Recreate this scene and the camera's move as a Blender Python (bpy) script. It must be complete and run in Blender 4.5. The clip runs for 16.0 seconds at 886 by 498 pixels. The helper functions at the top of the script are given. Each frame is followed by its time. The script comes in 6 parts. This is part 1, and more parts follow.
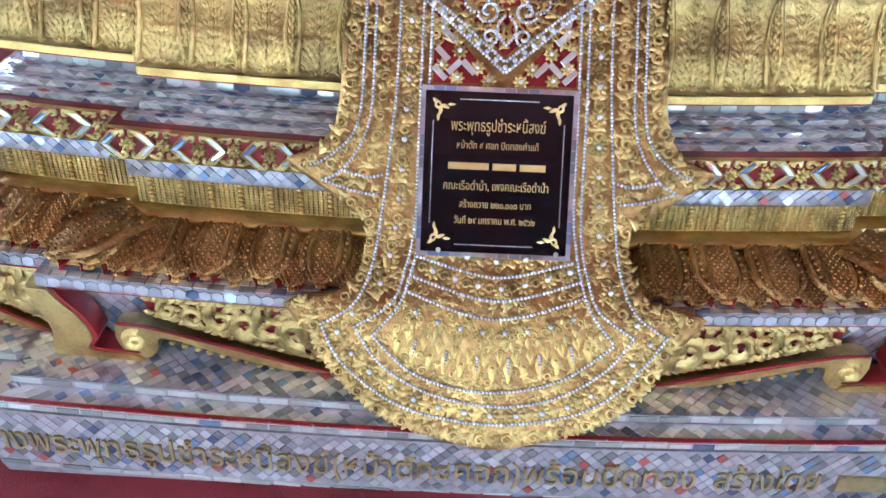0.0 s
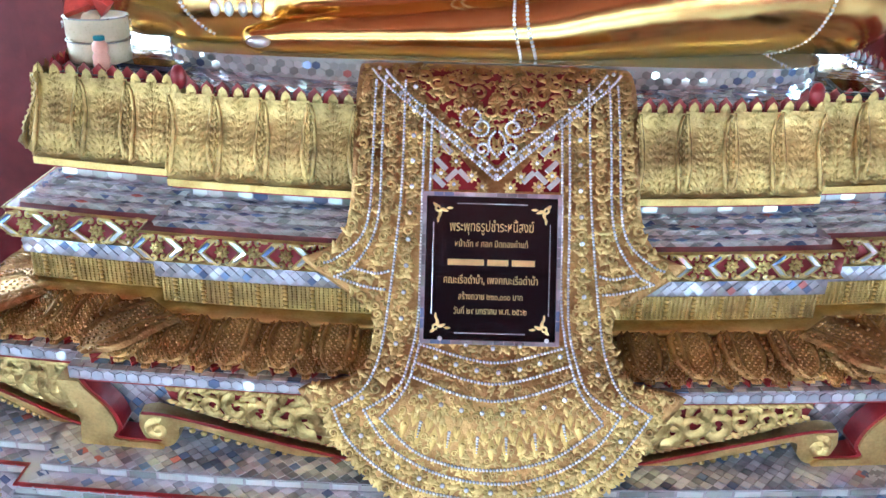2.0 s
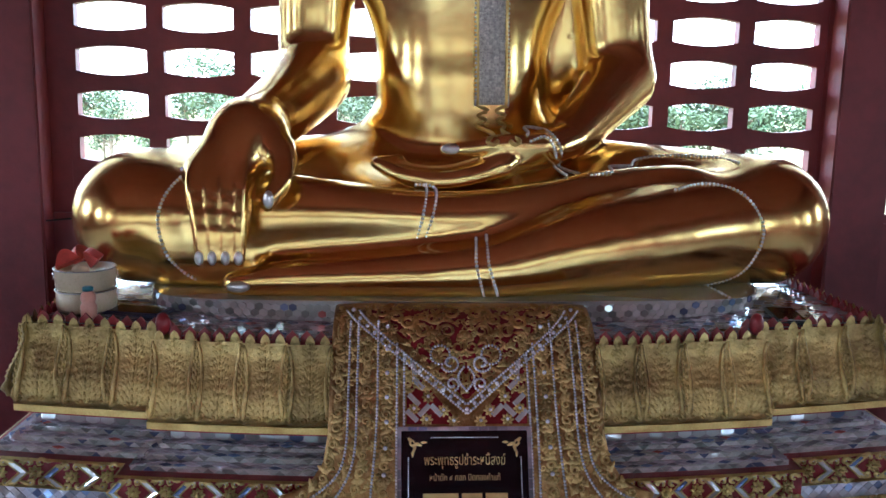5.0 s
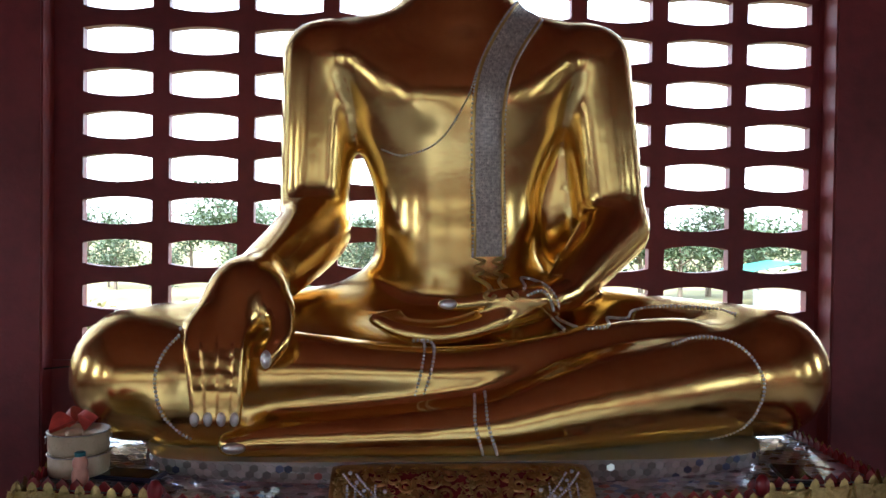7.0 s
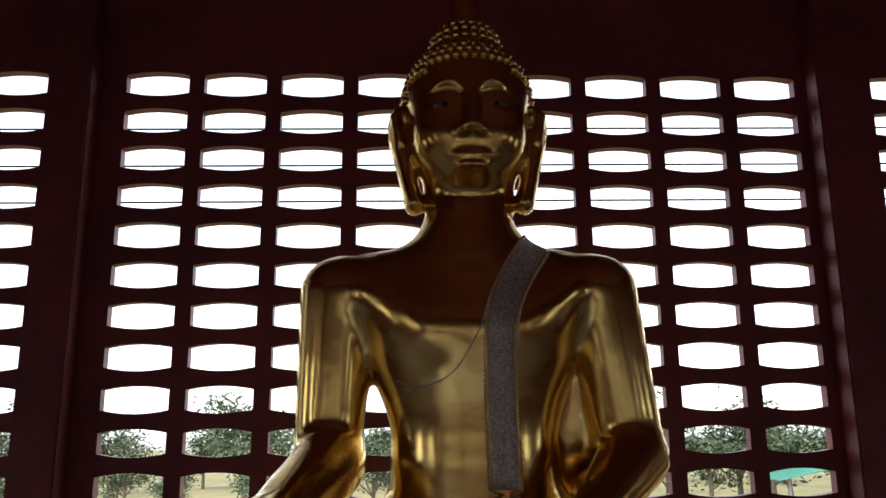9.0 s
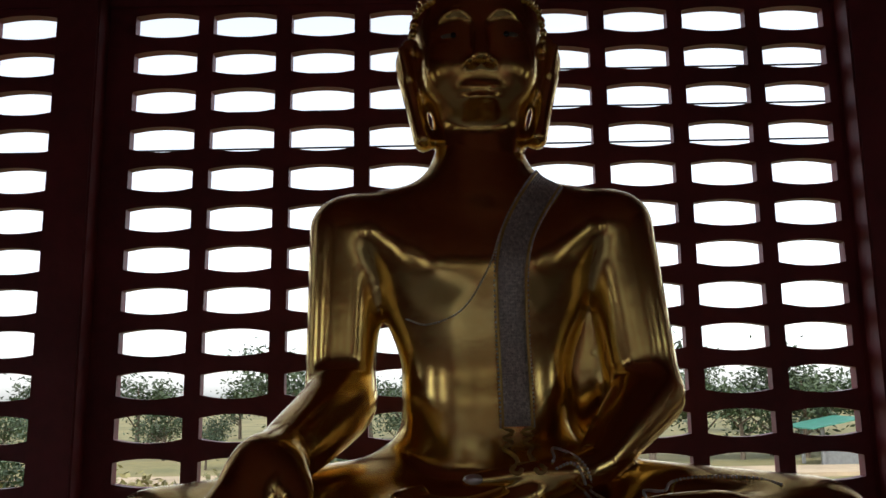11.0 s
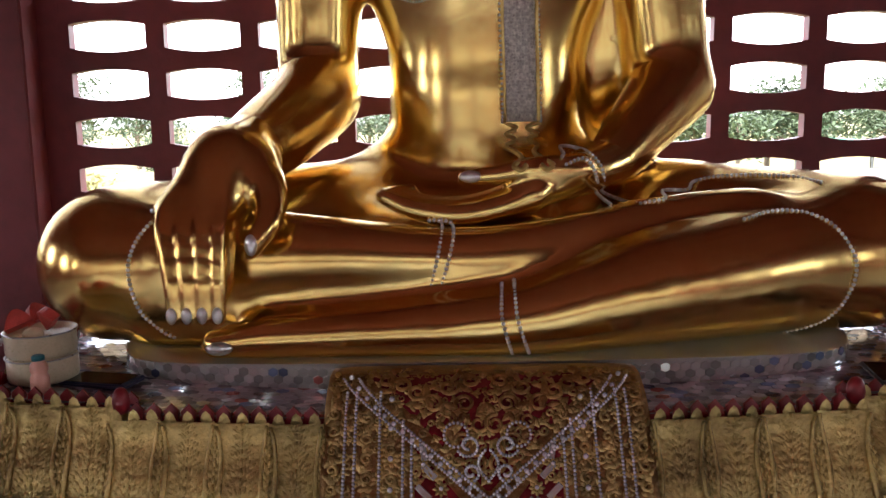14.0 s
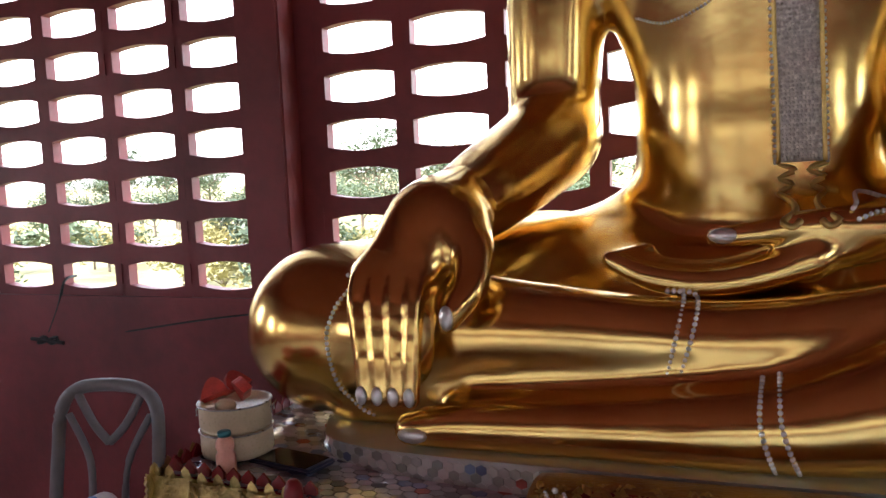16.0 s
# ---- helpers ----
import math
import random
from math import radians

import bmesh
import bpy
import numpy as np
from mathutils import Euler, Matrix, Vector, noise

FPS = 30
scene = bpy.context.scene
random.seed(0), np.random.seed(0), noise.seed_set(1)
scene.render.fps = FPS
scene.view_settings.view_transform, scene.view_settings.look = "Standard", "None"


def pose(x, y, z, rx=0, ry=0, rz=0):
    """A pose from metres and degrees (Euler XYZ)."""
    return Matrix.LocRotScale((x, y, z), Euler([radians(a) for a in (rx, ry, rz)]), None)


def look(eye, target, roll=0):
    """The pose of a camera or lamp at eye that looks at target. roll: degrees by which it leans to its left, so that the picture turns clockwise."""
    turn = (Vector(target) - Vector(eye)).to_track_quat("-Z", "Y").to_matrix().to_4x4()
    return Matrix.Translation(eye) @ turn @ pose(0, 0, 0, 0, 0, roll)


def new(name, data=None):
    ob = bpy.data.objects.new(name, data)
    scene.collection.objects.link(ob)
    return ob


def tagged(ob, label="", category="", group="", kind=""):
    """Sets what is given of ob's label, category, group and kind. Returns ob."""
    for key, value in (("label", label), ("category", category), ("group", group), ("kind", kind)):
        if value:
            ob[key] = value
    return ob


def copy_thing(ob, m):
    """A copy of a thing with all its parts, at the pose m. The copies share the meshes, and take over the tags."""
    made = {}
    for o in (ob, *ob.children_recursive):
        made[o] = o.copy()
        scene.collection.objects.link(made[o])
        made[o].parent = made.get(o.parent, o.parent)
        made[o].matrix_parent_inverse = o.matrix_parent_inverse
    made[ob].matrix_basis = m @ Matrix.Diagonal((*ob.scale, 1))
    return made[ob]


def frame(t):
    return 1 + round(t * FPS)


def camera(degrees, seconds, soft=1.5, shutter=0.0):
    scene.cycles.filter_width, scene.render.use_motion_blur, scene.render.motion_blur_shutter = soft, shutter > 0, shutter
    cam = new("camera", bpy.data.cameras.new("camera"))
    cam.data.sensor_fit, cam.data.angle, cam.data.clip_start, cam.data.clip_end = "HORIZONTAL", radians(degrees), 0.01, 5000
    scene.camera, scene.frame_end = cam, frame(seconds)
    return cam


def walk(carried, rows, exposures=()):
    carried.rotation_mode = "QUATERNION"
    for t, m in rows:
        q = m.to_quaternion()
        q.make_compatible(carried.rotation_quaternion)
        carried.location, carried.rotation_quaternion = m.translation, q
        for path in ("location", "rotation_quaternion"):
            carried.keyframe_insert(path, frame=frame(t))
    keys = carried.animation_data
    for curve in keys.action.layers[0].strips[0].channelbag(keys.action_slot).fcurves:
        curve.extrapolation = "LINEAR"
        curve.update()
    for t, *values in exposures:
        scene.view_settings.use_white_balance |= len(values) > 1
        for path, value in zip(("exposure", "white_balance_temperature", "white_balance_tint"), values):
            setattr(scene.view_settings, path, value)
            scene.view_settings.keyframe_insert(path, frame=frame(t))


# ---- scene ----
cam = camera(55.9, 16.0)
PATH = [
    (0, (-0.087, -0.030, 1.317), (-0.106, 1.659, 0.247), 2.1),
    (0.5, (-0.013, -0.082, 1.357), (-0.059, 1.630, 0.325), 2.4),
    (1, (-0.001, -0.126, 1.364), (-0.138, 1.628, 0.412), 0.9),
    (1.5, (-0.062, -0.153, 1.367), (-0.148, 1.648, 0.502), 2),
    (2, (-0.118, -0.207, 1.351), (-0.108, 1.618, 0.533), 1.7),
    (2.5, (-0.141, -0.252, 1.364), (-0.062, 1.575, 0.553), 1.9),
    (3, (-0.150, -0.279, 1.381), (-0.012, 1.582, 0.663), 2.4),
    (3.5, (-0.155, -0.281, 1.393), (-0.046, 1.610, 0.752), 1.8),
    (4, (-0.159, -0.283, 1.395), (-0.064, 1.629, 0.818), 2),
    (4.5, (-0.159, -0.288, 1.418), (-0.039, 1.653, 0.953), 2.1),
    (5, (-0.149, -0.292, 1.431), (-0.048, 1.677, 1.098), 0.8),
    (5.2, (-0.168, -0.281, 1.456), (-0.050, 1.689, 1.133), 1),
    (7.5, (-0.134, -0.296, 1.522), (-0.059, 1.701, 1.588), -0.1),
    (8, (-0.135, -0.299, 1.539), (-0.081, 1.693, 1.712), -0.3),
    (8.5, (-0.132, -0.320, 1.582), (-0.074, 1.652, 1.908), -0.4),
    (8.7, (-0.132, -0.333, 1.588), (-0.071, 1.628, 1.975), -0.7),
    (9.75, (-0.115, -0.335, 1.578), (-0.062, 1.600, 2.075), -1),
    (10.8, (-0.078, -0.302, 1.550), (-0.060, 1.659, 1.941), -1.4),
    (11, (-0.063, -0.274, 1.542), (-0.081, 1.696, 1.885), -1.1),
    (11.5, (0.000, -0.194, 1.547), (-0.091, 1.792, 1.769), -0.6),
    (12, (0.049, -0.142, 1.527), (-0.061, 1.851, 1.654), -0.3),
    (12.5, (0.063, -0.095, 1.497), (-0.063, 1.901, 1.481), -0.7),
    (13, (0.047, -0.045, 1.486), (-0.066, 1.948, 1.354), -1),
    (13.5, (-0.002, 0.025, 1.462), (-0.070, 2.010, 1.225), -1.2),
    (14, (-0.055, 0.072, 1.452), (-0.082, 2.048, 1.145), -1.1),
    (14.5, (-0.037, 0.150, 1.466), (-0.257, 2.119, 1.191), -1.9),
    (15, (0.042, 0.260, 1.460), (-0.455, 2.179, 1.199), -0.9),
    (15.5, (0.090, 0.326, 1.458), (-0.578, 2.194, 1.201), -1.6),
    (16, (0.044, 0.410, 1.471), (-0.664, 2.270, 1.273), -2.9),
]
walk(cam, [(t, look(eye, target, roll)) for t, eye, target, roll in PATH],
     [(0, 5.5, 4700, -10), (2.5, 5.45, 4700, -8), (3.5, 4.9, 4750, -4), (4.2, 4.6, 4800, -1), (5.0, 3.75, 4950, 1), (7.5, 2.75, 5700, 8), (8.5, 1.8, 6100, 10), (9.7, 1.2, 6200, 10), (11, 0.85, 6200, 10), (12.2, 0.85, 6200, 10), (12.8, 1.8, 6200, 11), (13.4, 2.8, 6100, 13), (14.5, 3.3, 6100, 14), (16, 3.3, 6100, 14)])

# ---- light ----
world = bpy.data.worlds.new("sky")
scene.world = world
world.use_nodes = True
sky = world.node_tree.nodes.new("ShaderNodeTexSky")
sky.sky_type, sky.sun_disc = "NISHITA", False
sky.sun_elevation, sky.sun_rotation = radians(48), radians(215)
sky.dust_density, sky.air_density, sky.ozone_density = 1.5, 1.0, 0.1
back = world.node_tree.nodes["Background"]
back.inputs["Strength"].default_value = 0.15
haze = world.node_tree.nodes.new("ShaderNodeHueSaturation")
haze.inputs["Saturation"].default_value, haze.inputs["Value"].default_value = 0.3, 1.3
world.node_tree.links.new(sky.outputs[0], haze.inputs["Color"])
world.node_tree.links.new(haze.outputs[0], back.inputs[0])

sun = new("sun", bpy.data.lights.new("sun", "SUN"))
sun.data.energy, sun.data.angle, sun.data.color = 1.2, radians(0.5), (1.0, 0.97, 0.92)
sun.matrix_world = look((-30, -42, 58), (0, 0, 0))


# ---- materials ----
def mat(name, colour, rough=0.6, metal=0.0, vary=0.15, size=8.0, bump=0.0, bump_size=60.0, second=None, per="", coat=0.0, rvary=0.1):
    """A surface with colour variation at two scales, uneven gloss and fine relief."""
    m = bpy.data.materials.new(name)
    m.use_nodes = True
    nt = m.node_tree
    b = nt.nodes["Principled BSDF"]
    co = nt.nodes.new("ShaderNodeTexCoord").outputs["Object"]
    geo = nt.nodes.new("ShaderNodeNewGeometry")
    pos = geo.outputs["Position"]
    n1, n2 = nt.nodes.new("ShaderNodeTexNoise"), nt.nodes.new("ShaderNodeTexNoise")
    for n, s in ((n1, size), (n2, size * 9)):
        n.inputs["Scale"].default_value, n.inputs["Detail"].default_value = s, 5
        nt.links.new(pos, n.inputs["Vector"])
    add = nt.nodes.new("ShaderNodeMath")
    add.operation = "MULTIPLY_ADD"
    nt.links.new(n2.outputs[0], add.inputs[0])
    add.inputs[1].default_value = 0.4
    nt.links.new(n1.outputs[0], add.inputs[2])
    ramp = nt.nodes.new("ShaderNodeValToRGB")
    c = Vector(colour)
    lo, hi = (second or tuple(c * (1 - vary))), tuple(min(1, v * (1 + vary * 0.6)) for v in c)
    ramp.color_ramp.elements[0].position, ramp.color_ramp.elements[1].position = 0.45, 0.85
    ramp.color_ramp.elements[0].color, ramp.color_ramp.elements[1].color = (*lo, 1), (*hi, 1)
    nt.links.new(add.outputs[0], ramp.inputs[0])
    out = ramp.outputs[0]
    if per:
        rnd = geo.outputs["Random Per Island"] if per == "island" else nt.nodes.new("ShaderNodeObjectInfo").outputs["Random"]
        hsv = nt.nodes.new("ShaderNodeHueSaturation")
        mp = nt.nodes.new("ShaderNodeMapRange")
        mp.inputs[3].default_value, mp.inputs[4].default_value = 0.75, 1.2
        nt.links.new(rnd, mp.inputs[0])
        nt.links.new(mp.outputs[0], hsv.inputs["Value"])
        nt.links.new(out, hsv.inputs["Color"])
        out = hsv.outputs[0]
    nt.links.new(out, b.inputs["Base Color"])
    mr = nt.nodes.new("ShaderNodeMapRange")
    mr.inputs[3].default_value, mr.inputs[4].default_value = max(0.02, rough - rvary), min(1, rough + rvary)
    nt.links.new(n2.outputs[0], mr.inputs[0])
    nt.links.new(mr.outputs[0], b.inputs["Roughness"])
    b.inputs["Metallic"].default_value = metal
    b.inputs["Coat Weight"].default_value = coat
    if bump:
        nb = nt.nodes.new("ShaderNodeTexNoise")
        nb.inputs["Scale"].default_value, nb.inputs["Detail"].default_value = bump_size, 4
        nt.links.new(pos, nb.inputs["Vector"])
        bp = nt.nodes.new("ShaderNodeBump")
        bp.inputs["Distance"].default_value, bp.inputs["Strength"].default_value = bump, 1.0
        nt.links.new(nb.outputs[0], bp.inputs["Height"])
        nt.links.new(bp.outputs[0], b.inputs["Normal"])
    return m


def mirror_mat(name, tint, blues=0.1, single=False):
    """Mirror chips: silvered glass, each chip with its own slight tint and gloss."""
    m = bpy.data.materials.new(name)
    m.use_nodes = True
    nt = m.node_tree
    b = nt.nodes["Principled BSDF"]
    rnd = nt.nodes.new("ShaderNodeObjectInfo").outputs["Random"] if single else nt.nodes.new("ShaderNodeNewGeometry").outputs["Random Per Island"]
    ramp = nt.nodes.new("ShaderNodeValToRGB")
    ramp.color_ramp.interpolation = "CONSTANT"
    stops = [(0.0, (0.20, 0.25, 0.42)), (0.04, tuple(0.55 * v for v in tint)), (0.22, tuple(0.8 * v for v in tint)), (0.45, tint), (0.7, tuple(min(1, 1.15 * v) for v in tint)), (1 - blues, (0.35, 0.48, 0.78)), (1 - blues / 2, (0.72, 0.8, 0.74)), (1 - blues / 8, (0.7, 0.25, 0.22))]
    el = ramp.color_ramp.elements
    el[0].position, el[0].color = stops[0][0], (*stops[0][1], 1)
    el[1].position, el[1].color = stops[-1][0], (*stops[-1][1], 1)
    for p, c in stops[1:-1]:
        el.new(p).color = (*c, 1)
    nt.links.new(rnd, ramp.inputs[0])
    nt.links.new(ramp.outputs[0], b.inputs["Base Color"])
    b.inputs["Metallic"].default_value, b.inputs["Roughness"].default_value = 0.62, 0.11
    return m


# the reddish second tone stands in for the red hall mirrored in the gold
GOLD = mat("polished gold leaf", (0.78, 0.57, 0.20), 0.2, 1.0, 0.12, 2.6, 0.0035, 5.0, second=(0.72, 0.43, 0.12), rvary=0.045)
CARVED = mat("carved gilding", (0.57, 0.44, 0.165), 0.38, 0.85, 0.3, 14.0, 0.003, 120.0, second=(0.33, 0.23, 0.09), per="object")
CARVED_DARK = mat("dark carved gilding", (0.52, 0.33, 0.12), 0.38, 0.85, 0.35, 12.0, 0.003, 110.0, second=(0.28, 0.14, 0.05), per="object")
PANELGOLD = mat("carved orange gilding", (0.58, 0.44, 0.17), 0.34, 0.88, 0.3, 16.0, 0.002, 140.0, second=(0.38, 0.25, 0.09), per="object")
GILT = mat("smooth gilt moulding", (0.64, 0.48, 0.17), 0.36, 0.85, 0.2, 20.0, 0.0012, 60.0, second=(0.48, 0.30, 0.09))
REDPAINT = mat("glossy red lacquer", (0.22, 0.010, 0.014), 0.35, 0.0, 0.3, 10.0, 0.0006, 90.0)
REDWALL = mat("dark red wall paint", (0.19, 0.03, 0.033), 0.55, 0.0, 0.35, 2.2, 0.0012, 45.0)
FLOOR = mat("pale grey polished floor", (0.50, 0.48, 0.50), 0.25, 0.0, 0.15, 1.5, 0.0, 60.0)
CARPET = mat("red floor carpet", (0.2, 0.012, 0.02), 0.9, 0.0, 0.3, 3.0, 0.004, 220.0)
CEILING = mat("dark ceiling boards", (0.26, 0.07, 0.06), 0.7, 0.0, 0.3, 2.0)
MIRROR = mirror_mat("silver mirror chips", (0.76, 0.77, 0.86))
MIRROR_PALE = mirror_mat("pale mirror chips", (0.84, 0.90, 0.87), 0.06)
MIRROR_TILE = mirror_mat("single mirror chips", (0.76, 0.77, 0.86), 0.1, True)
GROUT = mat("grey mortar between chips", (0.22, 0.2, 0.22), 0.8, 0.0, 0.3, 40.0)
CRYSTAL = mat("clear rhinestones", (0.86, 0.86, 0.88), 0.14, 0.35, 0.1, 60.0, per="island", rvary=0.06)
BLACK = mat("polished black stone", (0.006, 0.006, 0.008), 0.07, 0.0, 0.3, 30.0, rvary=0.03)
LETTER = mat("gold lettering", (0.85, 0.66, 0.28), 0.35, 0.6, 0.1, 60.0)
DULL_LETTER = mat("dull gold lettering", (0.3, 0.23, 0.11), 0.5, 0.5, 0.2, 60.0)
SILVER = mat("silver leaf nails", (0.72, 0.7, 0.68), 0.35, 0.8, 0.15, 60.0, 0.0008, 200.0)
EYEWHITE = mat("painted eye white", (0.16, 0.13, 0.09), 0.3)
PUPIL = mat("black painted pupil", (0.01, 0.01, 0.01), 0.2)


# ---- mesh tools ----
def mesh_of(name, verts, faces, material, smooth=False):
    me = bpy.data.meshes.new(name)
    me.from_pydata([tuple(v) for v in verts], [], [tuple(f) for f in faces])
    for m in (material if isinstance(material, (list, tuple)) else [material]):
        me.materials.append(m)
    if smooth:
        me.shade_smooth()
    me.update()
    return me


def put(name, verts, faces, material, parent=None, label="", smooth=False, at=None):
    ob = new(name, mesh_of(name, verts, faces, material, smooth))
    if parent is not None:
        ob.parent = parent
    if at is not None:
        ob.matrix_basis = at
    if label:
        ob["label"] = label
    return ob


def part(name, bm, material, parent, label="", smooth=False):
    me = bpy.data.meshes.new(name)
    bm.to_mesh(me)
    bm.free()
    me.materials.append(material)
    if smooth:
        me.shade_smooth()
    ob = new(name, me)
    ob.parent = parent
    if label:
        ob["label"] = label
    return ob


def thing(name, label, category, group="", kind="", at=None):
    e = new(name)
    if at is not None:
        e.matrix_basis = at
    return tagged(e, label, category, group, kind)


BOXF = [(0, 3, 2, 1), (4, 5, 6, 7), (0, 1, 5, 4), (1, 2, 6, 5), (2, 3, 7, 6), (3, 0, 4, 7)]


def box_v(x0, x1, y0, y1, z0, z1):
    return [(x0, y0, z0), (x1, y0, z0), (x1, y1, z0), (x0, y1, z0), (x0, y0, z1), (x1, y0, z1), (x1, y1, z1), (x0, y1, z1)]


def bevel_box(x0, x1, y0, y1, z0, z1, r=0.005, seg=2):
    bm = bmesh.new()
    vs = [bm.verts.new(v) for v in box_v(x0, x1, y0, y1, z0, z1)]
    for f in BOXF:
        bm.faces.new([vs[i] for i in f])
    bmesh.ops.bevel(bm, geom=bm.edges[:], offset=r, segments=seg, affect="EDGES")
    return bm


def lathe(profile, n=24, cx=0.0, cy=0.0):
    """A turned shape from (radius, height) pairs, closed at both ends."""
    v, f = [], []
    for r, z in profile:
        v += [(cx + r * math.cos(2 * math.pi * i / n), cy + r * math.sin(2 * math.pi * i / n), z) for i in range(n)]
    for k in range(len(profile) - 1):
        for i in range(n):
            j = (i + 1) % n
            f.append((k * n + i, k * n + j, (k + 1) * n + j, (k + 1) * n + i))
    f.append(tuple(range(n - 1, -1, -1)))
    f.append(tuple(range((len(profile) - 1) * n, len(profile) * n)))
    return v, f


def tube(points, r, n=8, close=False):
    """A round rod along points; r may be one radius or one for each point."""
    P = [Vector(p) for p in points]
    rs = r if isinstance(r, (list, tuple)) else [r] * len(P)
    v, f = [], []
    for i, p in enumerate(P):
        d = (P[min(i + 1, len(P) - 1)] - P[max(i - 1, 0)]).normalized()
        a = d.cross(Vector((0.13, 0.21, 1))).normalized()
        b = d.cross(a)
        v += [tuple(p + rs[i] * (math.cos(2 * math.pi * k / n) * a + math.sin(2 * math.pi * k / n) * b)) for k in range(n)]
    for i in range(len(P) - 1):
        for k in range(n):
            f.append((i * n + k, i * n + (k + 1) % n, (i + 1) * n + (k + 1) % n, (i + 1) * n + k))
    f += [tuple(range(n - 1, -1, -1)), tuple(range((len(P) - 1) * n, len(P) * n))]
    return v, f


def join(*meshes):
    V, F = [], []
    for v, f in meshes:
        o = len(V)
        V += list(v)
        F += [tuple(i + o for i in q) for q in f]
    return V, F


def spline(points, n=8):
    """Points along a smooth curve through the given ones."""
    P = [Vector(p) for p in points]
    out = []
    for i in range(len(P) - 1):
        a, b, c, d = P[max(i - 1, 0)], P[i], P[i + 1], P[min(i + 2, len(P) - 1)]
        for k in range(n):
            t = k / n
            out.append(0.5 * (2 * b + (c - a) * t + (2 * a - 5 * b + 4 * c - d) * t * t + (3 * b - a - 3 * c + d) * t ** 3))
    return out + [P[-1]]


# ---- hall ----
WY, WT = 3.2, 0.05
COL, ROW = 0.3457, 0.1753
HZ = 0.9768
NROWS = 13
BAYS = [(-1.4957, 9), (-1.7716 - 6 * COL, 6), (1.875, 2)]
ZTOP = HZ + NROWS * ROW


def vent_block():
    """One pierced block: a lens-shaped opening with upright sides."""
    w, h = COL / 2, ROW / 2
    ow, side, mid = 0.139, 0.042, 0.0575
    n = 8
    hole = [(-ow + 2 * ow * i / n, side + (mid - side) * (1 - (2 * i / n - 1) ** 2)) for i in range(n + 1)]
    hole += [(x, -z) for x, z in reversed(hole)]
    outer = [(-w + 2 * w * i / n, h) for i in range(n + 1)]
    outer += [(x, -z) for x, z in reversed(outer)]
    m = len(hole)
    v = []
    for y in (0, WT):
        v += [(x, y, z) for x, z in outer] + [(x, y, z) for x, z in hole]
    f = []
    for i in range(m):
        j = (i + 1) % m
        f.append((i, j, m + j, m + i))
        f.append((2 * m + j, 2 * m + i, 3 * m + i, 3 * m + j))
        f.append((m + i, m + j, 3 * m + j, 3 * m + i))
    return v, f


wall = thing("wall_north", "dark red painted wall pierced with lens-shaped vent blocks", "wall", kind="structure", at=pose(0, WY, 0, 0, 0.44, 0.4) @ pose(0, -WY, 0))
blk = mesh_of("vent_block", *vent_block(), REDWALL)
for x0, n in BAYS:
    for i in range(n):
        for k in range(NROWS):
            b = new("vent_block", blk)
            b.parent = wall
            b.matrix_basis = pose(x0 + (i + 0.5) * COL, WY + 0.002 * ((i * 7 + k * 3) % 3), HZ + (k + 0.5) * ROW, 0, 0, 0.25 * ((i * 5 + k * 11) % 5 - 2))
xa = BAYS[1][0]
xb = BAYS[2][0] + 2 * COL
put("lower_wall", box_v(xa - 1.6, xb + 3.0, WY - 0.02, WY + WT + 0.02, -0.06, HZ), BOXF, REDWALL, wall)
put("upper_wall", box_v(xa - 1.6, xb + 3.0, WY - 0.01, WY + WT + 0.02, ZTOP, 5.0), BOXF, REDWALL, wall)
for name, a, b in (("end_wall", xa - 1.6, xa), ("end_wall", xb, xb + 3.0)):
    put(name, box_v(a, b, WY - 0.01, WY + WT, HZ, ZTOP), BOXF, REDWALL, wall)
for a, b, p0, p1 in ((-1.7716, -1.4957, -1.76, -1.575), (1.6156, 1.875, 1.63, 1.875)):
    put("wall_strip", box_v(a, b, WY, WY + WT, HZ, ZTOP), BOXF, REDWALL, wall)
    part("pillar", bevel_box(p0, p1, WY - 0.12, WY + 0.002, -0.01, 5.0, 0.008, 2), REDWALL, wall)

floor = tagged(put("floor", box_v(-5.6, 5.8, -7.0, WY + 0.1, -0.15, 0), BOXF, FLOOR), "pale grey polished hall floor", "floor", kind="structure")
runner = tagged(put("carpet", box_v(-2.6, 2.6, 0.93, WY - 0.03, 0.001, 0.009), BOXF, CARPET), "red carpet laid round the pedestal", "carpet")
ceiling = tagged(put("ceiling", box_v(-5.6, 5.8, -7.0, WY + 0.12, 5.0, 5.15), BOXF, CEILING), "dark brown ceiling boards", "ceiling", kind="structure")


def open_wall(name, along, fixed, a, b, sill, head, bays, post):
    """A plain red wall with a row of tall openings, closing the hall out of view."""
    w = thing(name, "dark red wall with wide open bays", "wall", kind="structure")
    def bx(nm, s, e, z0, z1):
        v = box_v(s, e, fixed, fixed + 0.2, z0, z1) if along == "x" else box_v(fixed, fixed + 0.2, s, e, z0, z1)
        put(nm, v, BOXF, REDWALL, w)
    bx("lower_wall", a, b, -0.1, sill)
    bx("upper_wall", a, b, head, 5.0)
    step = (b - a) / bays
    for i in range(bays + 1):
        c = a + i * step
        bx("post", max(a, c - post / 2), min(b, c + post / 2), sill, head)
    return w


open_wall("wall_south", "x", -7.2, -5.6, 5.8, 0.9, 2.05, 3, 0.35)
open_wall("wall_west", "y", -5.8, -7.0, WY + 0.1, 1.3, 2.3, 4, 1.9)
open_wall("wall_east", "y", 5.8, -7.0, WY + 0.1, 1.3, 2.3, 4, 1.9)


